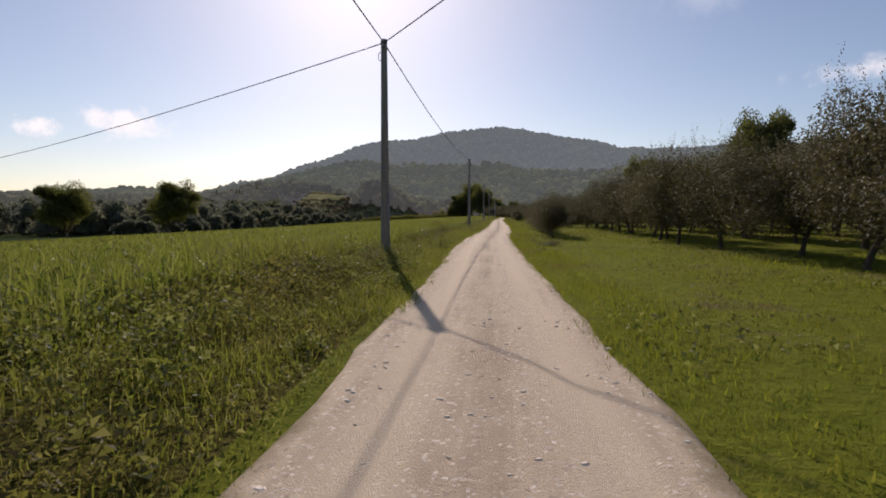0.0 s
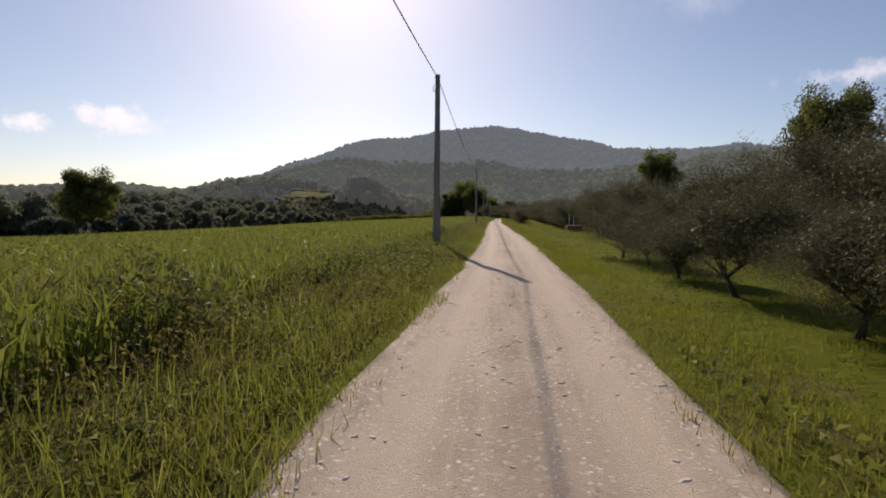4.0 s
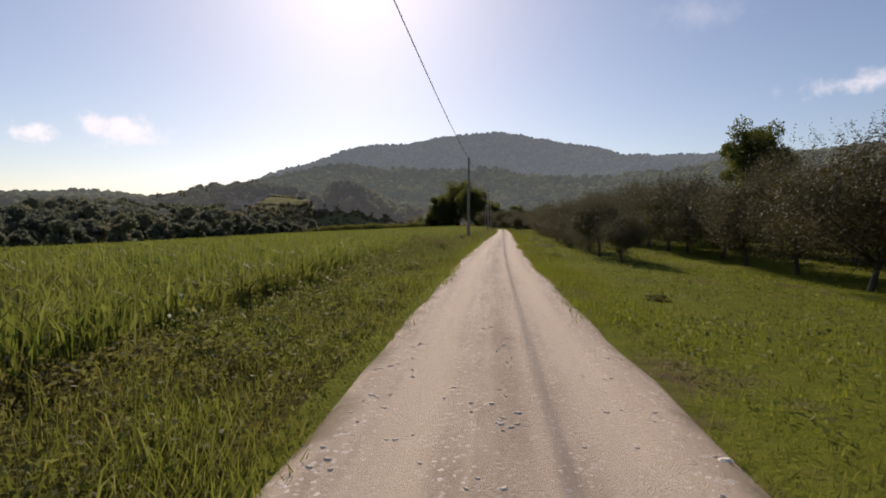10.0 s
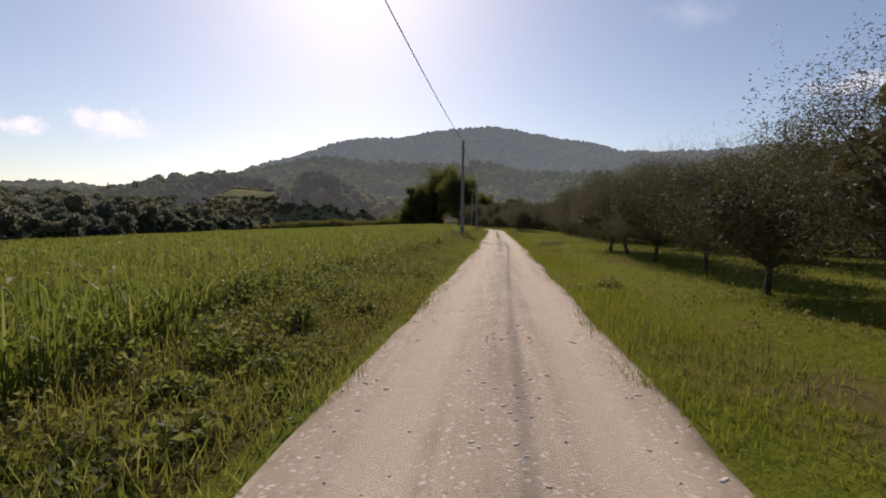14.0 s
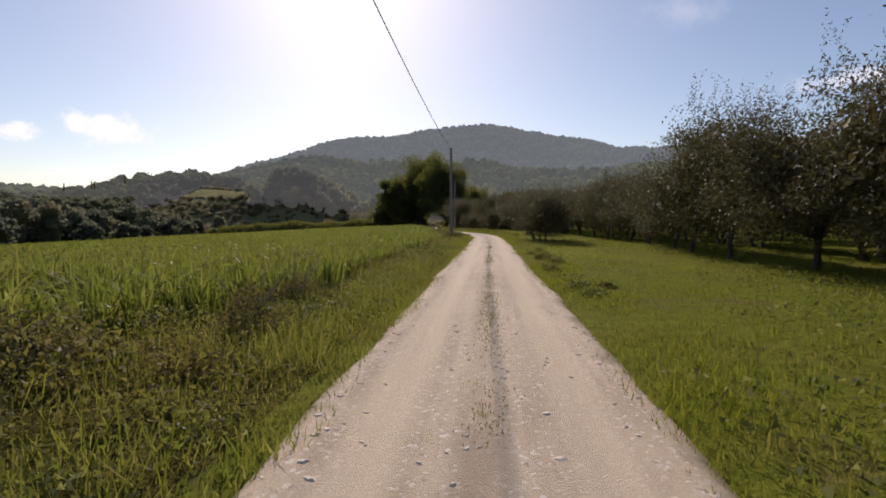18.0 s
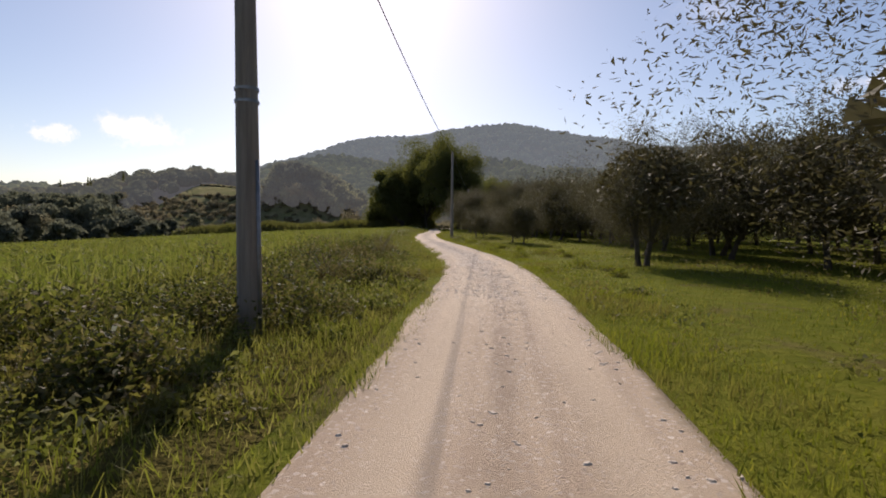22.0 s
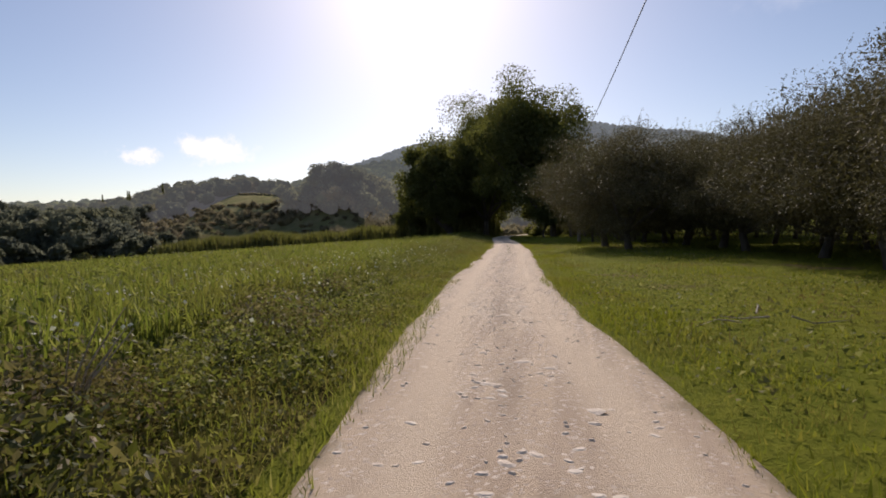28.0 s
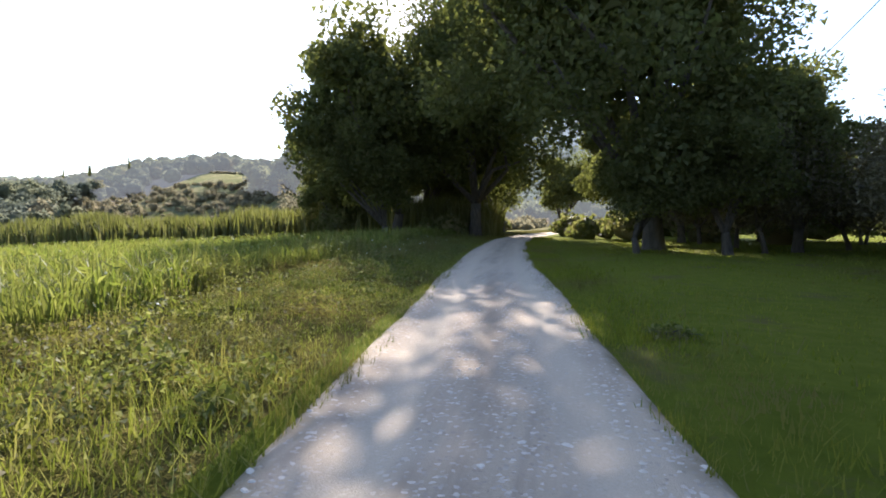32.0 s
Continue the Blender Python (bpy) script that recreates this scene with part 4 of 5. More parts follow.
def crop_leaves(k, d0, d1, power, size, low, high):
    """Loose arching leaves between the stalks."""
    y = rng.uniform(-4, 376, k)
    x = road_x(y) - crop_edge(y) - d0 - (d1 - d0) * rng.uniform(0, 1, k) ** power
    z = land(x, y) + rng.uniform(low, high, k) * (0.9 + 0.35 * value_noise(x * 0.5, y * 0.5, 14))
    return leaf_cards(rng, np.column_stack([x, y, z]), np.full(k, size), 0.22, 0.0, True)


V, F = joined([crop_stand(34000, 0, 9, 1.8, 0.027, 7, 0.65, 1.1), crop_leaves(60000, -0.2, 11, 1.2, 0.16, 0.15, 0.85), crop_stand(24000, 9, 34, 1.3, 0.07, 5, 0.7, 1.0, False),
               crop_leaves(90000, 9, 34, 1.3, 0.24, 0.2, 0.85), crop_stand(26000, 34, 118, 1.2, 0.3, 3, 0.55, 0.9, False)])
tagged(link_mesh("crop", V, F, M["crop"]), "waist-high green forage crop with arching leaves", "crop", kind="stuff")

# ---- verges ----
def verge(k, side, d0, d1, power, t0, t1, w, lean=0.5, y0=-6, y1=378, gap=0.0, bent=False):
    y = rng.uniform(y0, y1, k)
    d_ = d0 + (d1 - d0) * rng.uniform(0, 1, k) ** power + 0.12 * value_noise(y * 0.9, side, 15)
    if side < 0:
        d_ = np.where(d_ > 1.5, 1.5 + (d_ - 1.5) * (crop_edge(y) - 1.2) / 2.6, d_)
    x = road_x(y) + side * d_
    keep = value_noise(x * 0.5, y * 0.5, 16 + side) > gap - 1
    x, y = x[keep], y[keep]
    n_ = len(x)
    tuft = 0.75 + 0.5 * value_noise(x * 0.8, y * 0.8, 17)
    return blades(rng, np.column_stack([x, y]), land(x, y) - 0.01, rng.uniform(t0, t1, n_) * tuft, np.full(n_, w) * rng.uniform(0.6, 1.3, n_), lean, bent)


V, F = joined([verge(60000, -1, 1.15, 1.95, 1.0, 0.1, 0.3, 0.010, 1.0, gap=1.05), verge(120000, -1, 1.3, 2.3, 1.0, 0.04, 0.15, 0.012, 0.9), verge(90000, -1, 1.15, 2.5, 1.0, 0.05, 0.2, 0.016, 0.8, gap=0.8), verge(170000, -1, 1.6, 3.8, 1.0, 0.1, 0.28, 0.011, 0.8), verge(95000, -1, 1.8, 4.6, 1.0, 0.18, 0.46, 0.009, 1.0, bent=True), verge(8000, -1, 2.6, 5.2, 1.0, 0.35, 0.65, 0.012, 0.4, bent=True)])
tagged(link_mesh("verge_grass", V, F, M["grass"]), "rank green roadside grass between track and crop", "grass", kind="stuff")
V, F = joined([verge(50000, 1, 1.15, 1.95, 1.0, 0.08, 0.24, 0.010, 1.0, gap=1.05), verge(110000, 1, 1.3, 2.5, 1.0, 0.04, 0.13, 0.012, 0.9), verge(90000, 1, 1.15, 2.8, 1.0, 0.05, 0.17, 0.016, 0.8, gap=0.7), verge(130000, 1, 1.8, 7.5, 1.0, 0.05, 0.13, 0.024), verge(80000, 1, 7, 26, 1.2, 0.06, 0.16, 0.05), verge(26000, 1, 1.6, 8.5, 1.0, 0.12, 0.3, 0.014, 0.9, gap=1.25, bent=True)])
tagged(link_mesh("meadow_grass", V, F, M["meadow"]), "short mown meadow grass under the olive trees", "grass", kind="stuff")
V, F = verge(22000, -1, 2.4, 5.0, 1.0, 0.25, 0.7, 0.012, 0.5, gap=1.0)
tagged(link_mesh("dry_stalks", V, F, M["dry"]), "brown dry weed stalks standing in the verge", "weeds", kind="stuff")


# low broad-leaved weeds all through the left verge
k = 380000
y = np.concatenate([rng.uniform(-2, 240, 220000), rng.uniform(240, 372, 160000)])
x = road_x(y) - 1.42 - (crop_edge(y) - 0.8) * rng.uniform(0, 1, k) ** 0.8
dense = value_noise(x * 0.55, y * 0.4, 31) + 0.5 * value_noise(x * 1.6, y * 1.3, 32)
keep = dense > -0.55
x, y, dense = x[keep], y[keep], dense[keep]
inner = np.clip((road_x(y) - x - 1.5) / 1.5, 0.22, 1)
z = land(x, y) + 0.02 + inner * (0.12 + 0.46 * np.clip(dense + 0.35, 0, 1.3)) * rng.uniform(0, 1, len(x)) ** 0.6
low_leaves = leaf_cards(rng, np.column_stack([x, y, z]), np.full(len(x), 0.05), 0.5, 0.0, True)
# bushy single plants that stand out of them, taller towards the crop
k, per = 3800, 120
y = rng.uniform(-2, 366, k)
out = rng.uniform(0, 1, k) ** 0.8
x = road_x(y) - 1.75 - (crop_edge(y) - 1.3) * out
grow = np.clip(value_noise(x * 0.35, y * 0.16, 41) + 0.75, 0.25, 1.5)
tall, wide = (0.2 + 0.45 * out) * grow * rng.uniform(0.6, 1.25, k), rng.uniform(0.16, 0.36, k) * (0.7 + 0.5 * grow)
q = rng.normal(size=(k, per, 3))
q *= (rng.uniform(0.3, 1, (k, per)) ** 0.6 / np.linalg.norm(q, axis=2))[..., None]
q[..., 2] = np.abs(q[..., 2])
q = q * np.stack([wide, wide, tall], 1)[:, None] + np.stack([x, y, land(x, y)], 1)[:, None]
plants = leaf_cards(rng, q.reshape(-1, 3), np.repeat(rng.uniform(0.045, 0.095, k), per), 0.45, 0.0, True)
V, F = joined([low_leaves, plants])
tagged(link_mesh("verge_weeds", V, F, M["weed"]), "low broad-leaved weeds mixed into the verge", "weeds", kind="stuff")


# ---- weeds and brambles ----
def shrub(name, x, y, rad, tall, leaf, count, mat, label, category, group, stems=True):
    root = thing(name, (x, y, float(land(x, y))), label, category, group)
    pts = rng.normal(size=(count, 3))
    pts /= np.linalg.norm(pts, axis=1)[:, None]
    pts *= (rng.uniform(0.25, 1, count) ** 0.5)[:, None]
    pts[:, 2] = np.abs(pts[:, 2])
    bump_ = 1 + 0.35 * value_noise(pts[:, 0] * 3 + x, pts[:, 1] * 3 + y, 19)
    pts = pts * [rad, rad, tall] * bump_[:, None]
    V, F = leaf_cards(rng, pts, np.full(count, leaf), 0.55)
    link_mesh("foliage", V, F, mat, root)
    if not stems:
        return root
    wood = []
    for q in pts[rng.choice(count, 7, False)]:
        wood.append(tube([(q[0] * 0.2, q[1] * 0.2, -0.05), (q[0] * 0.5, q[1] * 0.5, q[2] * 0.7), q], (0.014, 0.01, 0.004), 5))
    V, F = joined(wood)
    link_mesh("woody_base", V, F, M["bark"], root)
    return root


for x, y, rad, tall in ((-4.2, 192.5, 1.0, 0.95), (-3.4, 197.3, 0.8, 0.6), (-3.8, 203.0, 0.9, 0.7), (-4.6, 207, 0.9, 0.6), (-2.6, 243.0, 1.0, 0.65), (-1.9, 246.5, 0.9, 0.6), (-2.6, 250.5, 1.2, 0.8),
                        (-4.2, 255.0, 1.1, 0.75), (-4.9, 259.5, 1.2, 0.8), (-5.6, 264, 0.9, 0.7), (-7.6, 270.5, 0.9, 0.6), (-3.6, 60.5, 0.7, 0.7), (-3.9, 79, 0.8, 0.5), (-4.3, 36, 0.9, 0.75), (-3.7, 9.5, 0.9, 0.55), (-3.0, 194.5, 0.9, 0.6), (-4.4, 199.5, 1.1, 0.7), (-5.4, 195, 1.0, 0.7), (-1.3, 248.8, 0.8, 0.5), (-3.6, 247.8, 1.1, 0.7), (-4.0, 252.4, 1.0, 0.7), (-3.2, 257.2, 1.0, 0.6), (-6.6, 262, 1.0, 0.7), (-5.2, 267.4, 0.9, 0.6), (-4.6, 240, 0.9, 0.6)):
    shrub("bramble_bush", x, y, rad, tall * 1.15, 0.085, 1500, M["bramble"], "tangled bramble bush with green and browning leaves", "bush", "brambles along the verge")
# low tangles where the brambles have withered or grown rank
for y0, y1, far_, count in ((193.5, 205, 5.3, 17), (241, 259, 5.9, 24), (283, 300, 4.4, 7)):
    for q in range(count):
        y = rng.uniform(y0, y1)
        x = float(road_x(y)) - rng.uniform(2.5, far_)
        withered = rng.uniform() < (0.75 if y < 210 else 0.3)
        shrub("bramble_bush", x, y, rng.uniform(0.55, 1.0), rng.uniform(0.4, 0.72), 0.075, 1300, M["dry_bramble"] if withered else M["bramble"],
              "withered brown bramble tangle in the verge" if withered else "tangled bramble bush with green and browning leaves", "bush", "brambles along the verge")
# withered weeds with long pale stalks
for y, d_ in ((12.2, 2.9), (27, 3.4), (28.2, 3.0), (68.5, 3.0), (71, 3.5), (130, 3.1), (146, 3.2), (196.4, 3.0), (198.3, 3.4), (199.6, 2.8), (206.2, 3.0), (208.4, 3.3), (248, 3.5), (256.4, 3.6), (262, 3.8), (266, 4.2), (291, 3.2)):
    x = float(road_x(y)) - d_
    bush = shrub("withered_weed", x, y, rng.uniform(0.45, 0.7), rng.uniform(0.5, 0.75), 0.045, 2200, M["dry"], "brown withered weed bush with pale dry stalks", "weed", "withered weeds along the verge", False)
    for q in range(7):
        a, h = rng.uniform(0, 6.28), rng.uniform(0.5, 0.95)
        tip = np.array([math.cos(a) * h * 0.6, math.sin(a) * h * 0.6, h])
        V, F = tube([tip * 0.05, tip * [0.4, 0.4, 0.55], tip], (0.009, 0.007, 0.004), 5)
        link_mesh("stalk", V, F, M["pale_twig"], bush)
for q in range(46):
    y = rng.uniform(2, 345)
    side = -1 if q % 4 else 1
    x = road_x(y) + side * rng.uniform(2.0, 4.6 if side < 0 else 3.2)
    shrub("weed_clump", x, y, rng.uniform(0.2, 0.45), rng.uniform(0.2, 0.5) if side < 0 else rng.uniform(0.12, 0.25), 0.08, 170, M["weed"], "leafy green weed clump in the roadside grass", "weed", "weeds along the road")
# lush clumps in the meadow's edge by the stony bend
for q in range(22):
    y = rng.uniform(247, 282)
    x = float(road_x(y)) + rng.uniform(1.9, 5.0)
    shrub("weed_clump", x, y, rng.uniform(0.25, 0.5), rng.uniform(0.18, 0.34), 0.065, 420, M["meadow"], "lush bright-green weed clump in the meadow edge", "weed", "weeds along the road")
k = 1700
y = np.concatenate([rng.uniform(4, 360, 900), rng.uniform(282, 312, 800)])
x = road_x(y) - rng.uniform(2.4, 9, k)
pts = np.column_stack([x, y, land(x, y) + rng.uniform(0.35, 0.75, k)])
V, F = leaf_cards(rng, pts, np.full(k, 0.05), 0.9)
tagged(link_mesh("wild_flowers", V, F, M["flower"]), "small pale wild flowers scattered through the verge", "flowers", kind="stuff")

# rank green clumps at the edge of the stony track
for q in range(12):
    y = rng.uniform(208, 226)
    x = float(road_x(y)) + rng.uniform(1.75, 2.7)
    shrub("weed_clump", x, y, rng.uniform(0.2, 0.42), rng.uniform(0.14, 0.3), 0.06, 380, M["weed"], "leafy green weed clump in the roadside grass", "weed", "weeds along the road")
# clover, plantain and straw in the mown meadow
k = 150000
y = rng.uniform(-2, 330, k)
x = road_x(y) + 1.6 + 7.5 * rng.uniform(0, 1, k) ** 1.2
dense = value_noise(x * 0.45, y * 0.3, 51) + 0.7 * value_noise(x * 1.7, y * 1.5, 52)
keep = dense > 0.12
x, y, dense = x[keep], y[keep], dense[keep]
V, F = leaf_cards(rng, np.column_stack([x, y, land(x, y) + rng.uniform(0.02, 0.16, len(x)) * np.clip(0.5 + dense, 0.5, 1.3)]), rng.uniform(0.04, 0.085, len(x)), 0.55, 0.0, True)
tagged(link_mesh("meadow_weeds", V, F, M["weed"]), "low broad-leaved weeds scattered through the mown meadow", "weeds", kind="stuff")
V, F = joined([verge(16000, 1, 1.7, 9.0, 1.0, 0.1, 0.26, 0.010, 1.1, gap=1.05), verge(7000, 1, 1.5, 3.2, 1.0, 0.1, 0.3, 0.012, 1.0, gap=1.0)])
tagged(link_mesh("straw_blades", V, F, M["dry"]), "pale dry straw blades in the mown meadow", "grass", kind="stuff")
# big round bushes behind the reeds at the end of the crop
for x, y, rad, tall, mat, label in ((-49, 396, 4.1, 7.2, "scrub", "large round brownish bush behind the reeds"), (-45, 408, 3.6, 8.4, "hedge", "round green bush behind the reeds"), (-62, 404, 3.2, 4.6, "scrub", "low spreading brownish bush behind the reeds")):
    shrub("round_bush", x, y, rad, tall, 0.42, 3600, M[mat], label, "bush", "bushes behind the reeds")

# ---- pruned branches left on the grass ----
def branch_pile(x, y, turn, count, label):
    root = thing("branch_pile", (x, y, float(land(x, y))), label, "branches", "pruned branches", turn)
    leaves = []
    for q in range(count):
        a, s_ = rng.uniform(-0.6, 0.6), rng.choice([-1, 1])
        n_ = rng.uniform(0.5, 1.1)
        h = rng.uniform(0.02, 0.22)
        p0 = np.array([rng.normal() * 0.18, rng.normal() * 0.12, h])
        p2 = p0 + np.array([s_ * n_ * math.cos(a), n_ * math.sin(a), rng.uniform(-0.1, 0.18)])
        p2[2] = max(p2[2], 0.01)
        p1 = (p0 + p2) / 2 + rng.normal(size=3) * 0.07
        V, F = tube([p0, p1, p2], (0.014, 0.010, 0.004), 5)
        link_mesh("branch", V, F, M["pale_twig"], root)
        u_ = rng.uniform(0.35, 1, 26)[:, None]
        leaves.append(p0 + (p2 - p0) * u_ + rng.normal(size=(26, 3)) * 0.06)
    pts_ = np.concatenate(leaves)
    pts_[:, 2] = np.maximum(pts_[:, 2], 0.03)
    V, F = leaf_cards(rng, pts_, np.full(len(pts_), 0.07), 0.3)
    link_mesh("withered_leaves", V, F, M["dry"], root, "withered grey-brown leaves")


branch_pile(2.1, 22.6, 20, 16, "heap of pruned olive branches lying on the grass")
branch_pile(3.3, 136.2, -30, 14, "heap of pruned olive branches with withered leaves")
branch_pile(3.9, 150.4, 60, 12, "scattered pruned olive branches on mown grass")
branch_pile(5.1, 191.8, 10, 14, "low heap of olive prunings beside the grove")
branch_pile(-2.2, 283.6, 80, 12, "olive prunings heaped at the foot of a pole")
branch_pile(-3.4, 295.8, 35, 4, "few pale cut branches lying in the grass")

# ---- brick well box ----
well = thing("brick_well_box", (8.32, 85.7, float(land(8.32, 85.7))), "low red-brick well box with pale concrete lids", "well", turn=-4)
wx, wy, wh = 1.5, 1.4, 0.63
bm = bmesh.new()
bmesh.ops.create_cube(bm, size=1, matrix=Matrix.Translation((0, 0, wh / 2 - 0.1)) @ Matrix.Diagonal((wx - 0.03, wy - 0.03, wh + 0.2, 1)))
part("mortar_core", bm, M["mortar"], well)
for sx in (-0.5, 0.5):
    bm = bmesh.new()
    bmesh.ops.create_cube(bm, size=1, matrix=Matrix.Translation((sx * (wx / 2 + 0.03), 0, wh + 0.035)) @ Matrix.Diagonal((wx / 2 + 0.02, wy + 0.12, 0.07, 1)))
    bmesh.ops.bevel(bm, geom=bm.edges[:], offset=0.012, segments=2, affect="EDGES")
    part("lid", bm, M["concrete"], well, "pale weathered concrete slab")
for px, py, foot, tall in ((7.98, 86.8, -0.1, 2.0), (8.26, 85.5, wh + 0.07, 0.9)):
    V, F = tube([(0, 0, 0), (0, 0, tall * 0.5), (0.01, 0, tall)], (0.034, 0.034, 0.032), 10)
    tagged(link_mesh("white_post", V + np.array([px, py, float(land(8.32, 85.7)) + foot]), F, M["white"], smooth=True), "slim white-painted metal post by the well", "post", "posts at the well")


# ---- houses ----
def house(x, y, turn, wx, wy, eaves, label, roof_mat, wall_mat, windows=2, base=None):
    root = thing("farmhouse", (x, y, float(land(x, y)) if base is None else base), label, "house", "farmhouses", turn)
    bm = bmesh.new()
    bmesh.ops.create_cube(bm, size=1, matrix=Matrix.Translation((0, 0, eaves / 2 - 0.5)) @ Matrix.Diagonal((wx, wy, eaves + 1, 1)))
    part("wall", bm, wall_mat, root)
    rise = 0.3 * wy
    o = 0.4
    for s_ in (-1, 1):
        v = [(-wx / 2 - o, s_ * (wy / 2 + o), eaves - 0.1), (wx / 2 + o, s_ * (wy / 2 + o), eaves - 0.1), (wx / 2 + o, 0, eaves + rise), (-wx / 2 - o, 0, eaves + rise)]
        v += [(a, b, c_ + 0.18) for a, b, c_ in v]
        f = [(0, 1, 2, 3), (4, 7, 6, 5), (0, 4, 5, 1), (1, 5, 6, 2), (2, 6, 7, 3), (3, 7, 4, 0)]
        link_mesh("roof", v, f, roof_mat, root)
    for s_ in (-1, 1):
        link_mesh("gable", [(s_ * wx / 2, -wy / 2, eaves - 0.1), (s_ * wx / 2, wy / 2, eaves - 0.1), (s_ * wx / 2, 0, eaves + rise), (s_ * (wx / 2 - 0.2), -wy / 2, eaves - 0.1), (s_ * (wx / 2 - 0.2), wy / 2, eaves - 0.1), (s_ * (wx / 2 - 0.2), 0, eaves + rise)],
                  [(0, 1, 2), (3, 5, 4), (0, 3, 4), (0, 4, 1)], wall_mat, root)
    for q in range(windows):
        u_ = (q + 0.5) / windows - 0.5
        for lvl in range(max(1, int(eaves // 2.8))):
            w = part("window", box_bm((u_ * wx, -wy / 2 - 0.02, 1.5 + lvl * 2.8), (1.0, 0.1, 1.3)), M["white"], root)
            part("pane", box_bm((u_ * wx, -wy / 2 - 0.06, 1.5 + lvl * 2.8), (0.8, 0.05, 1.1)), M["glass_dark"], w)
    part("chimney", box_bm((wx * 0.25, 0, eaves + rise + 0.3), (0.6, 0.6, 1.2)), wall_mat, root)
    return root


def box_bm(c_, s_):
    bm_ = bmesh.new()
    bmesh.ops.create_cube(bm_, size=1, matrix=Matrix.Translation(c_) @ Matrix.Diagonal((*s_, 1)))
    return bm_


house(-35.0, 408, 20, 3.4, 3.0, 1.9, "small white farm building half hidden under the oaks", M["white"], M["plaster"], 1)
house(10, 565, -15, 12, 7, 3.2, "low farm building with a pale roof beyond the grove", M["concrete"], M["plaster"], 3)
house(-150, 455, 25, 8, 6, 3.0, "small plastered farmhouse among valley trees", M["tile"], M["plaster"], 2)

# grass that grows between the wheel tracks
k = 5700
y = np.concatenate([rng.uniform(203, 229, 4200), rng.uniform(186, 200, 1000), rng.uniform(316, 328, 500)])
x = road_x(y) + rng.normal(size=k) * 0.09 + 0.05
keep = value_noise(y * 1.1, x * 0.3, 23) > 0.0
V, F = blades(rng, np.column_stack([x, y])[keep], np.full(keep.sum(), 0.03), rng.uniform(0.015, 0.05, keep.sum()), np.full(keep.sum(), 0.007), 0.9)
tagged(link_mesh("track_grass", V, F, M["grass"]), "thin grass tufts growing between the wheel tracks", "grass", kind="stuff")

# ---- loose flat stones in the road's worn stretch ----
rng = np.random.default_rng(77)
shapes = []
for q in range(7):
    bm = bmesh.new()
    sides = int(rng.integers(5, 8))
    ring = []
    for a in range(sides):
        th = 2 * math.pi * (a + rng.uniform(-0.25, 0.25)) / sides
        r_ = rng.uniform(0.75, 1.1)
        ring.append((math.cos(th) * r_, math.sin(th) * r_ * 0.75))
    lo = [bm.verts.new((a * 1.6, b * 1.6, -0.06)) for a, b in ring]
    mid = [bm.verts.new((a, b, 0.03)) for a, b in ring]
    hi = [bm.verts.new((a * 0.8, b * 0.8, 0.07)) for a, b in ring]
    for r1, r2 in ((lo, mid), (mid, hi)):
        for a in range(sides):
            bm.faces.new((r1[a], r1[(a + 1) % sides], r2[(a + 1) % sides], r2[a]))
    bm.faces.new(hi)
    me = bpy.data.meshes.new("stone")
    bm.to_mesh(me)
    bm.free()
    me.materials.append(M["stone"])
    shapes.append(me)
loose = []
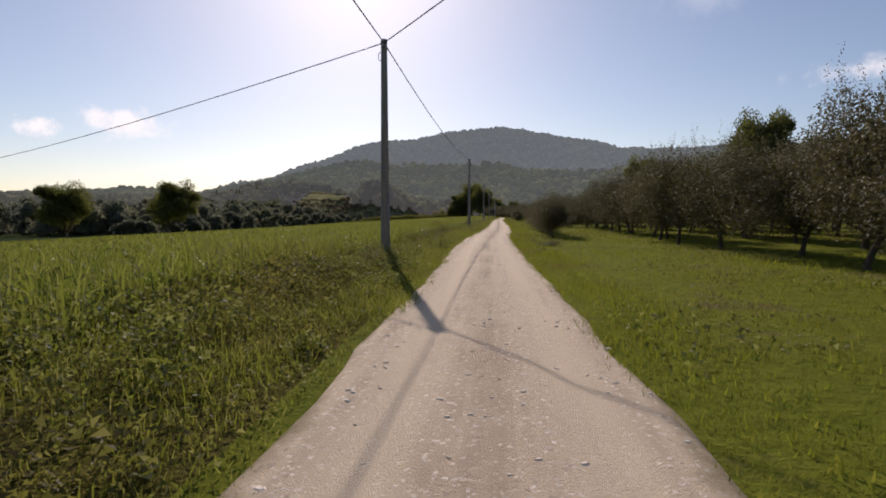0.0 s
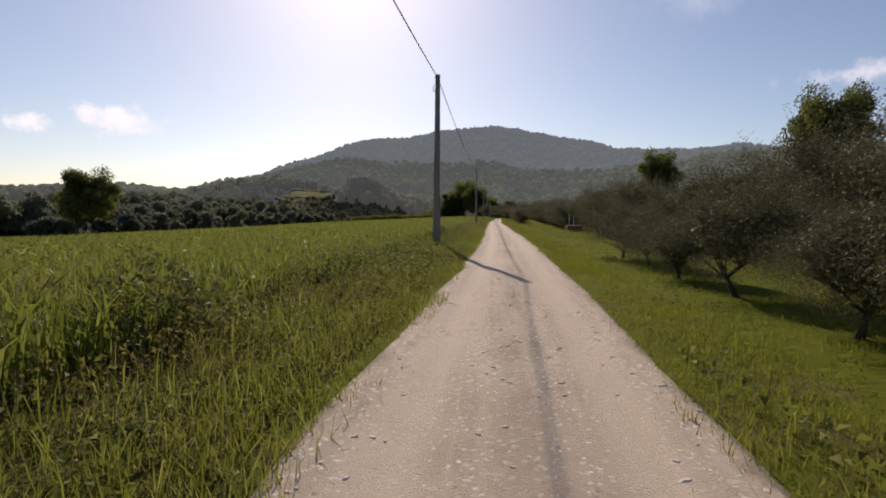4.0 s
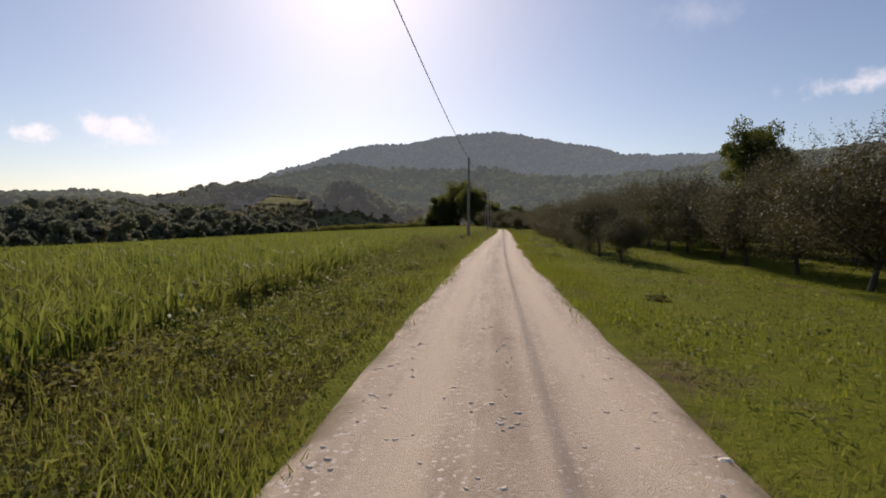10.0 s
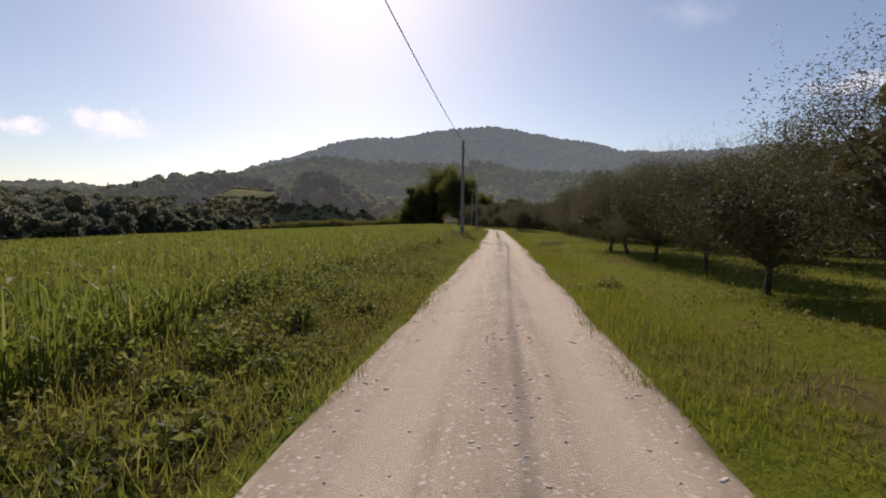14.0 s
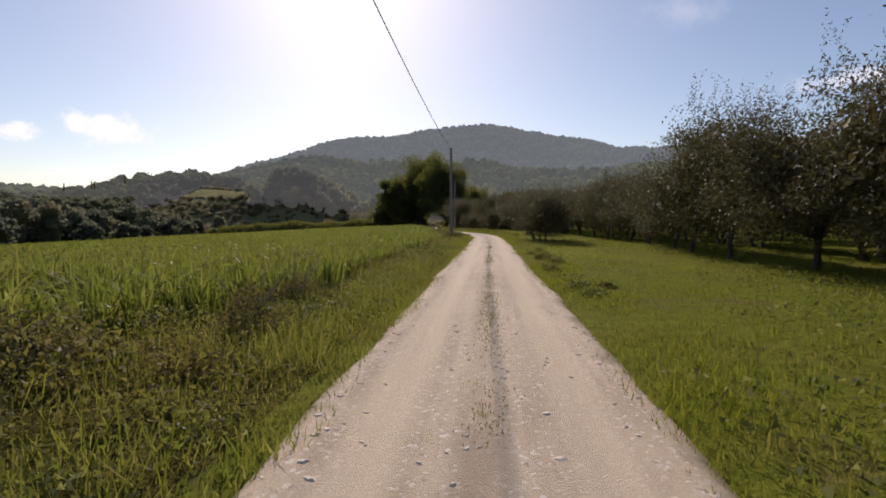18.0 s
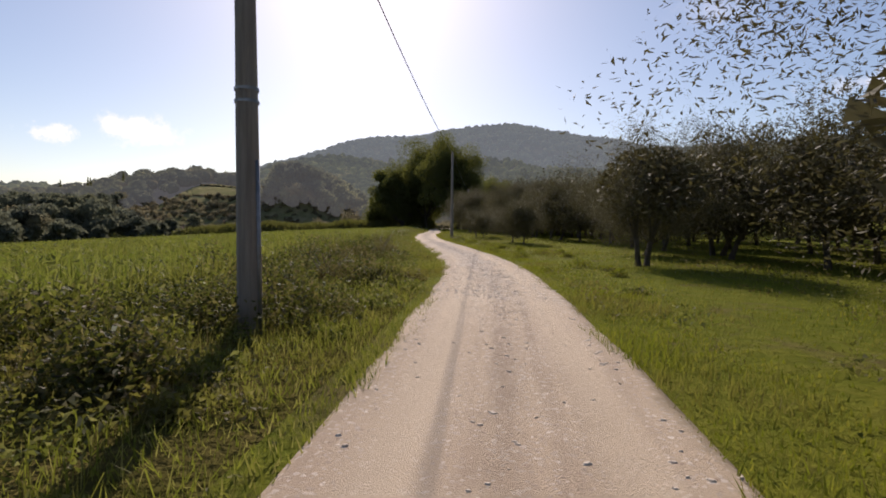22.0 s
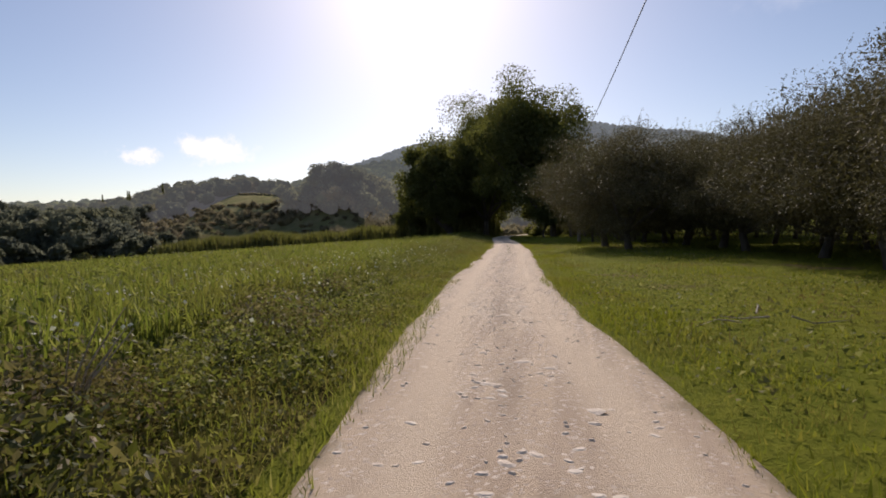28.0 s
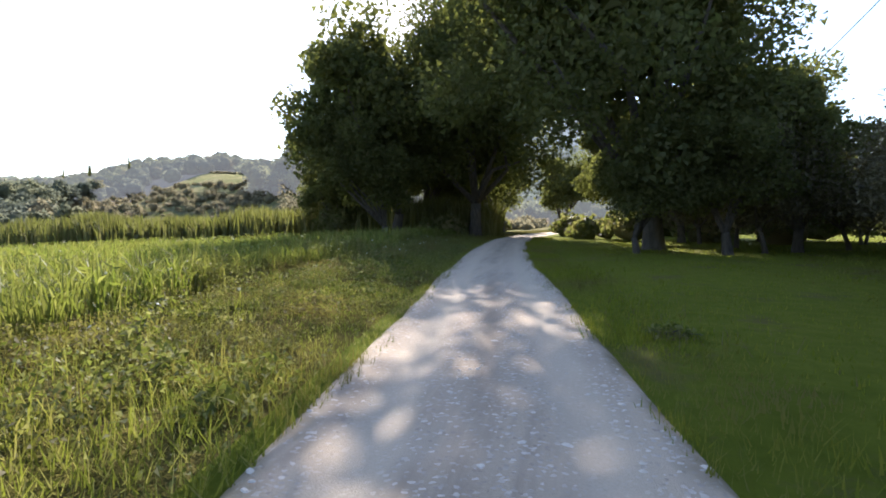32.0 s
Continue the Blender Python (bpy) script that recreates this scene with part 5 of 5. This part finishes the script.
for q in range(9600):
    if q < 300:
        y = float(rng.choice([rng.uniform(253, 273), rng.uniform(273, 330), rng.uniform(188, 200)], p=[0.75, 0.19, 0.06]))
        d_ = rng.normal() * 0.45 - 0.05
        r_ = rng.uniform(0.03, 0.075) if rng.uniform() < 0.8 else rng.uniform(0.07, 0.12)
    elif q < 1700:
        y = float(rng.uniform(0, 345))
        d_ = rng.choice([-1, 1]) * rng.uniform(0.9, 1.5) if rng.uniform() < 0.6 else rng.uniform(-1.3, 1.3)
        r_ = rng.uniform(0.010, 0.032)
    elif q < 3600:
        y = float(rng.uniform(247, 276))
        d_ = rng.normal() * 0.55 - 0.05
        r_ = rng.uniform(0.012, 0.05)
    elif q < 4600:
        y = float(rng.uniform(276, 332))
        d_ = rng.normal() * 0.5
        r_ = rng.uniform(0.012, 0.04)
    else:
        y = float(rng.uniform(0, 345))
        d_ = rng.choice([-1, 0, 0, 1]) * 1.05 + rng.normal() * 0.2
        r_ = rng.uniform(0.008, 0.022)
    if abs(d_) > 1.27:
        continue
    sink = 0.045 - 0.02 * (d_ / HALF) ** 2 - 0.035 * (math.exp(-((d_ - 0.72) / 0.22) ** 2) + math.exp(-((d_ + 0.72) / 0.22) ** 2)) + 0.012 * float(value_noise(d_ * 2.2, y * 1.1, 11))
    m = pose(float(road_x(y)) + d_, y, sink + 0.001, rng.uniform(-2, 2), rng.uniform(-2, 2), rng.uniform(-35, 35)) @ Matrix.Diagonal((r_ * 1.3, r_ * 0.95, 0.10 if r_ < 0.03 else 0.07, 1))
    me = shapes[int(rng.integers(0, 7))]
    if q < 300:
        ob = new("stone", me)
        ob.parent = road
        ob.matrix_basis = m
    else:
        v = np.array([vv.co[:] for vv in me.vertices]) @ np.array(m.to_3x3()).T + np.array(m.translation)
        tri = []
        for pl in me.polygons:
            ix = list(pl.vertices)
            tri += [(ix[0], ix[a], ix[a + 1]) for a in range(1, len(ix) - 1)]
        loose.append((v, np.array(tri)))
V, F = joined(loose)
tagged(link_mesh("loose_gravel", V, F, M["stone"], road), kind="stuff")

# ---- bricks of the well ----
brick_me = bpy.data.meshes.new("brick")
bm = bmesh.new()
bmesh.ops.create_cube(bm, size=1, matrix=Matrix.Diagonal((0.235, 0.05, 0.058, 1)))
bmesh.ops.bevel(bm, geom=bm.edges[:], offset=0.004, segments=1, affect="EDGES")
bm.to_mesh(brick_me)
bm.free()
brick_me.materials.append(M["brick"])
for lvl in range(9):
    z = 0.035 + lvl * 0.068
    for face, (length, off, turn) in enumerate(((wx, -wy / 2, 0), (wx, wy / 2, 0), (wy, -wx / 2, 90), (wy, wx / 2, 90))):
        k = int(length / 0.247)
        for q in range(k):
            u_ = -length / 2 + 0.125 + q * (length - 0.25) / (k - 1) + (0.05 if lvl % 2 else 0) * (1 if q < k - 1 else 0)
            ob = new("brick", brick_me)
            ob.parent = well
            ob.matrix_basis = pose(u_, off, z, 0, 0, 0) if turn == 0 else pose(off, u_, z, 0, 0, 90)
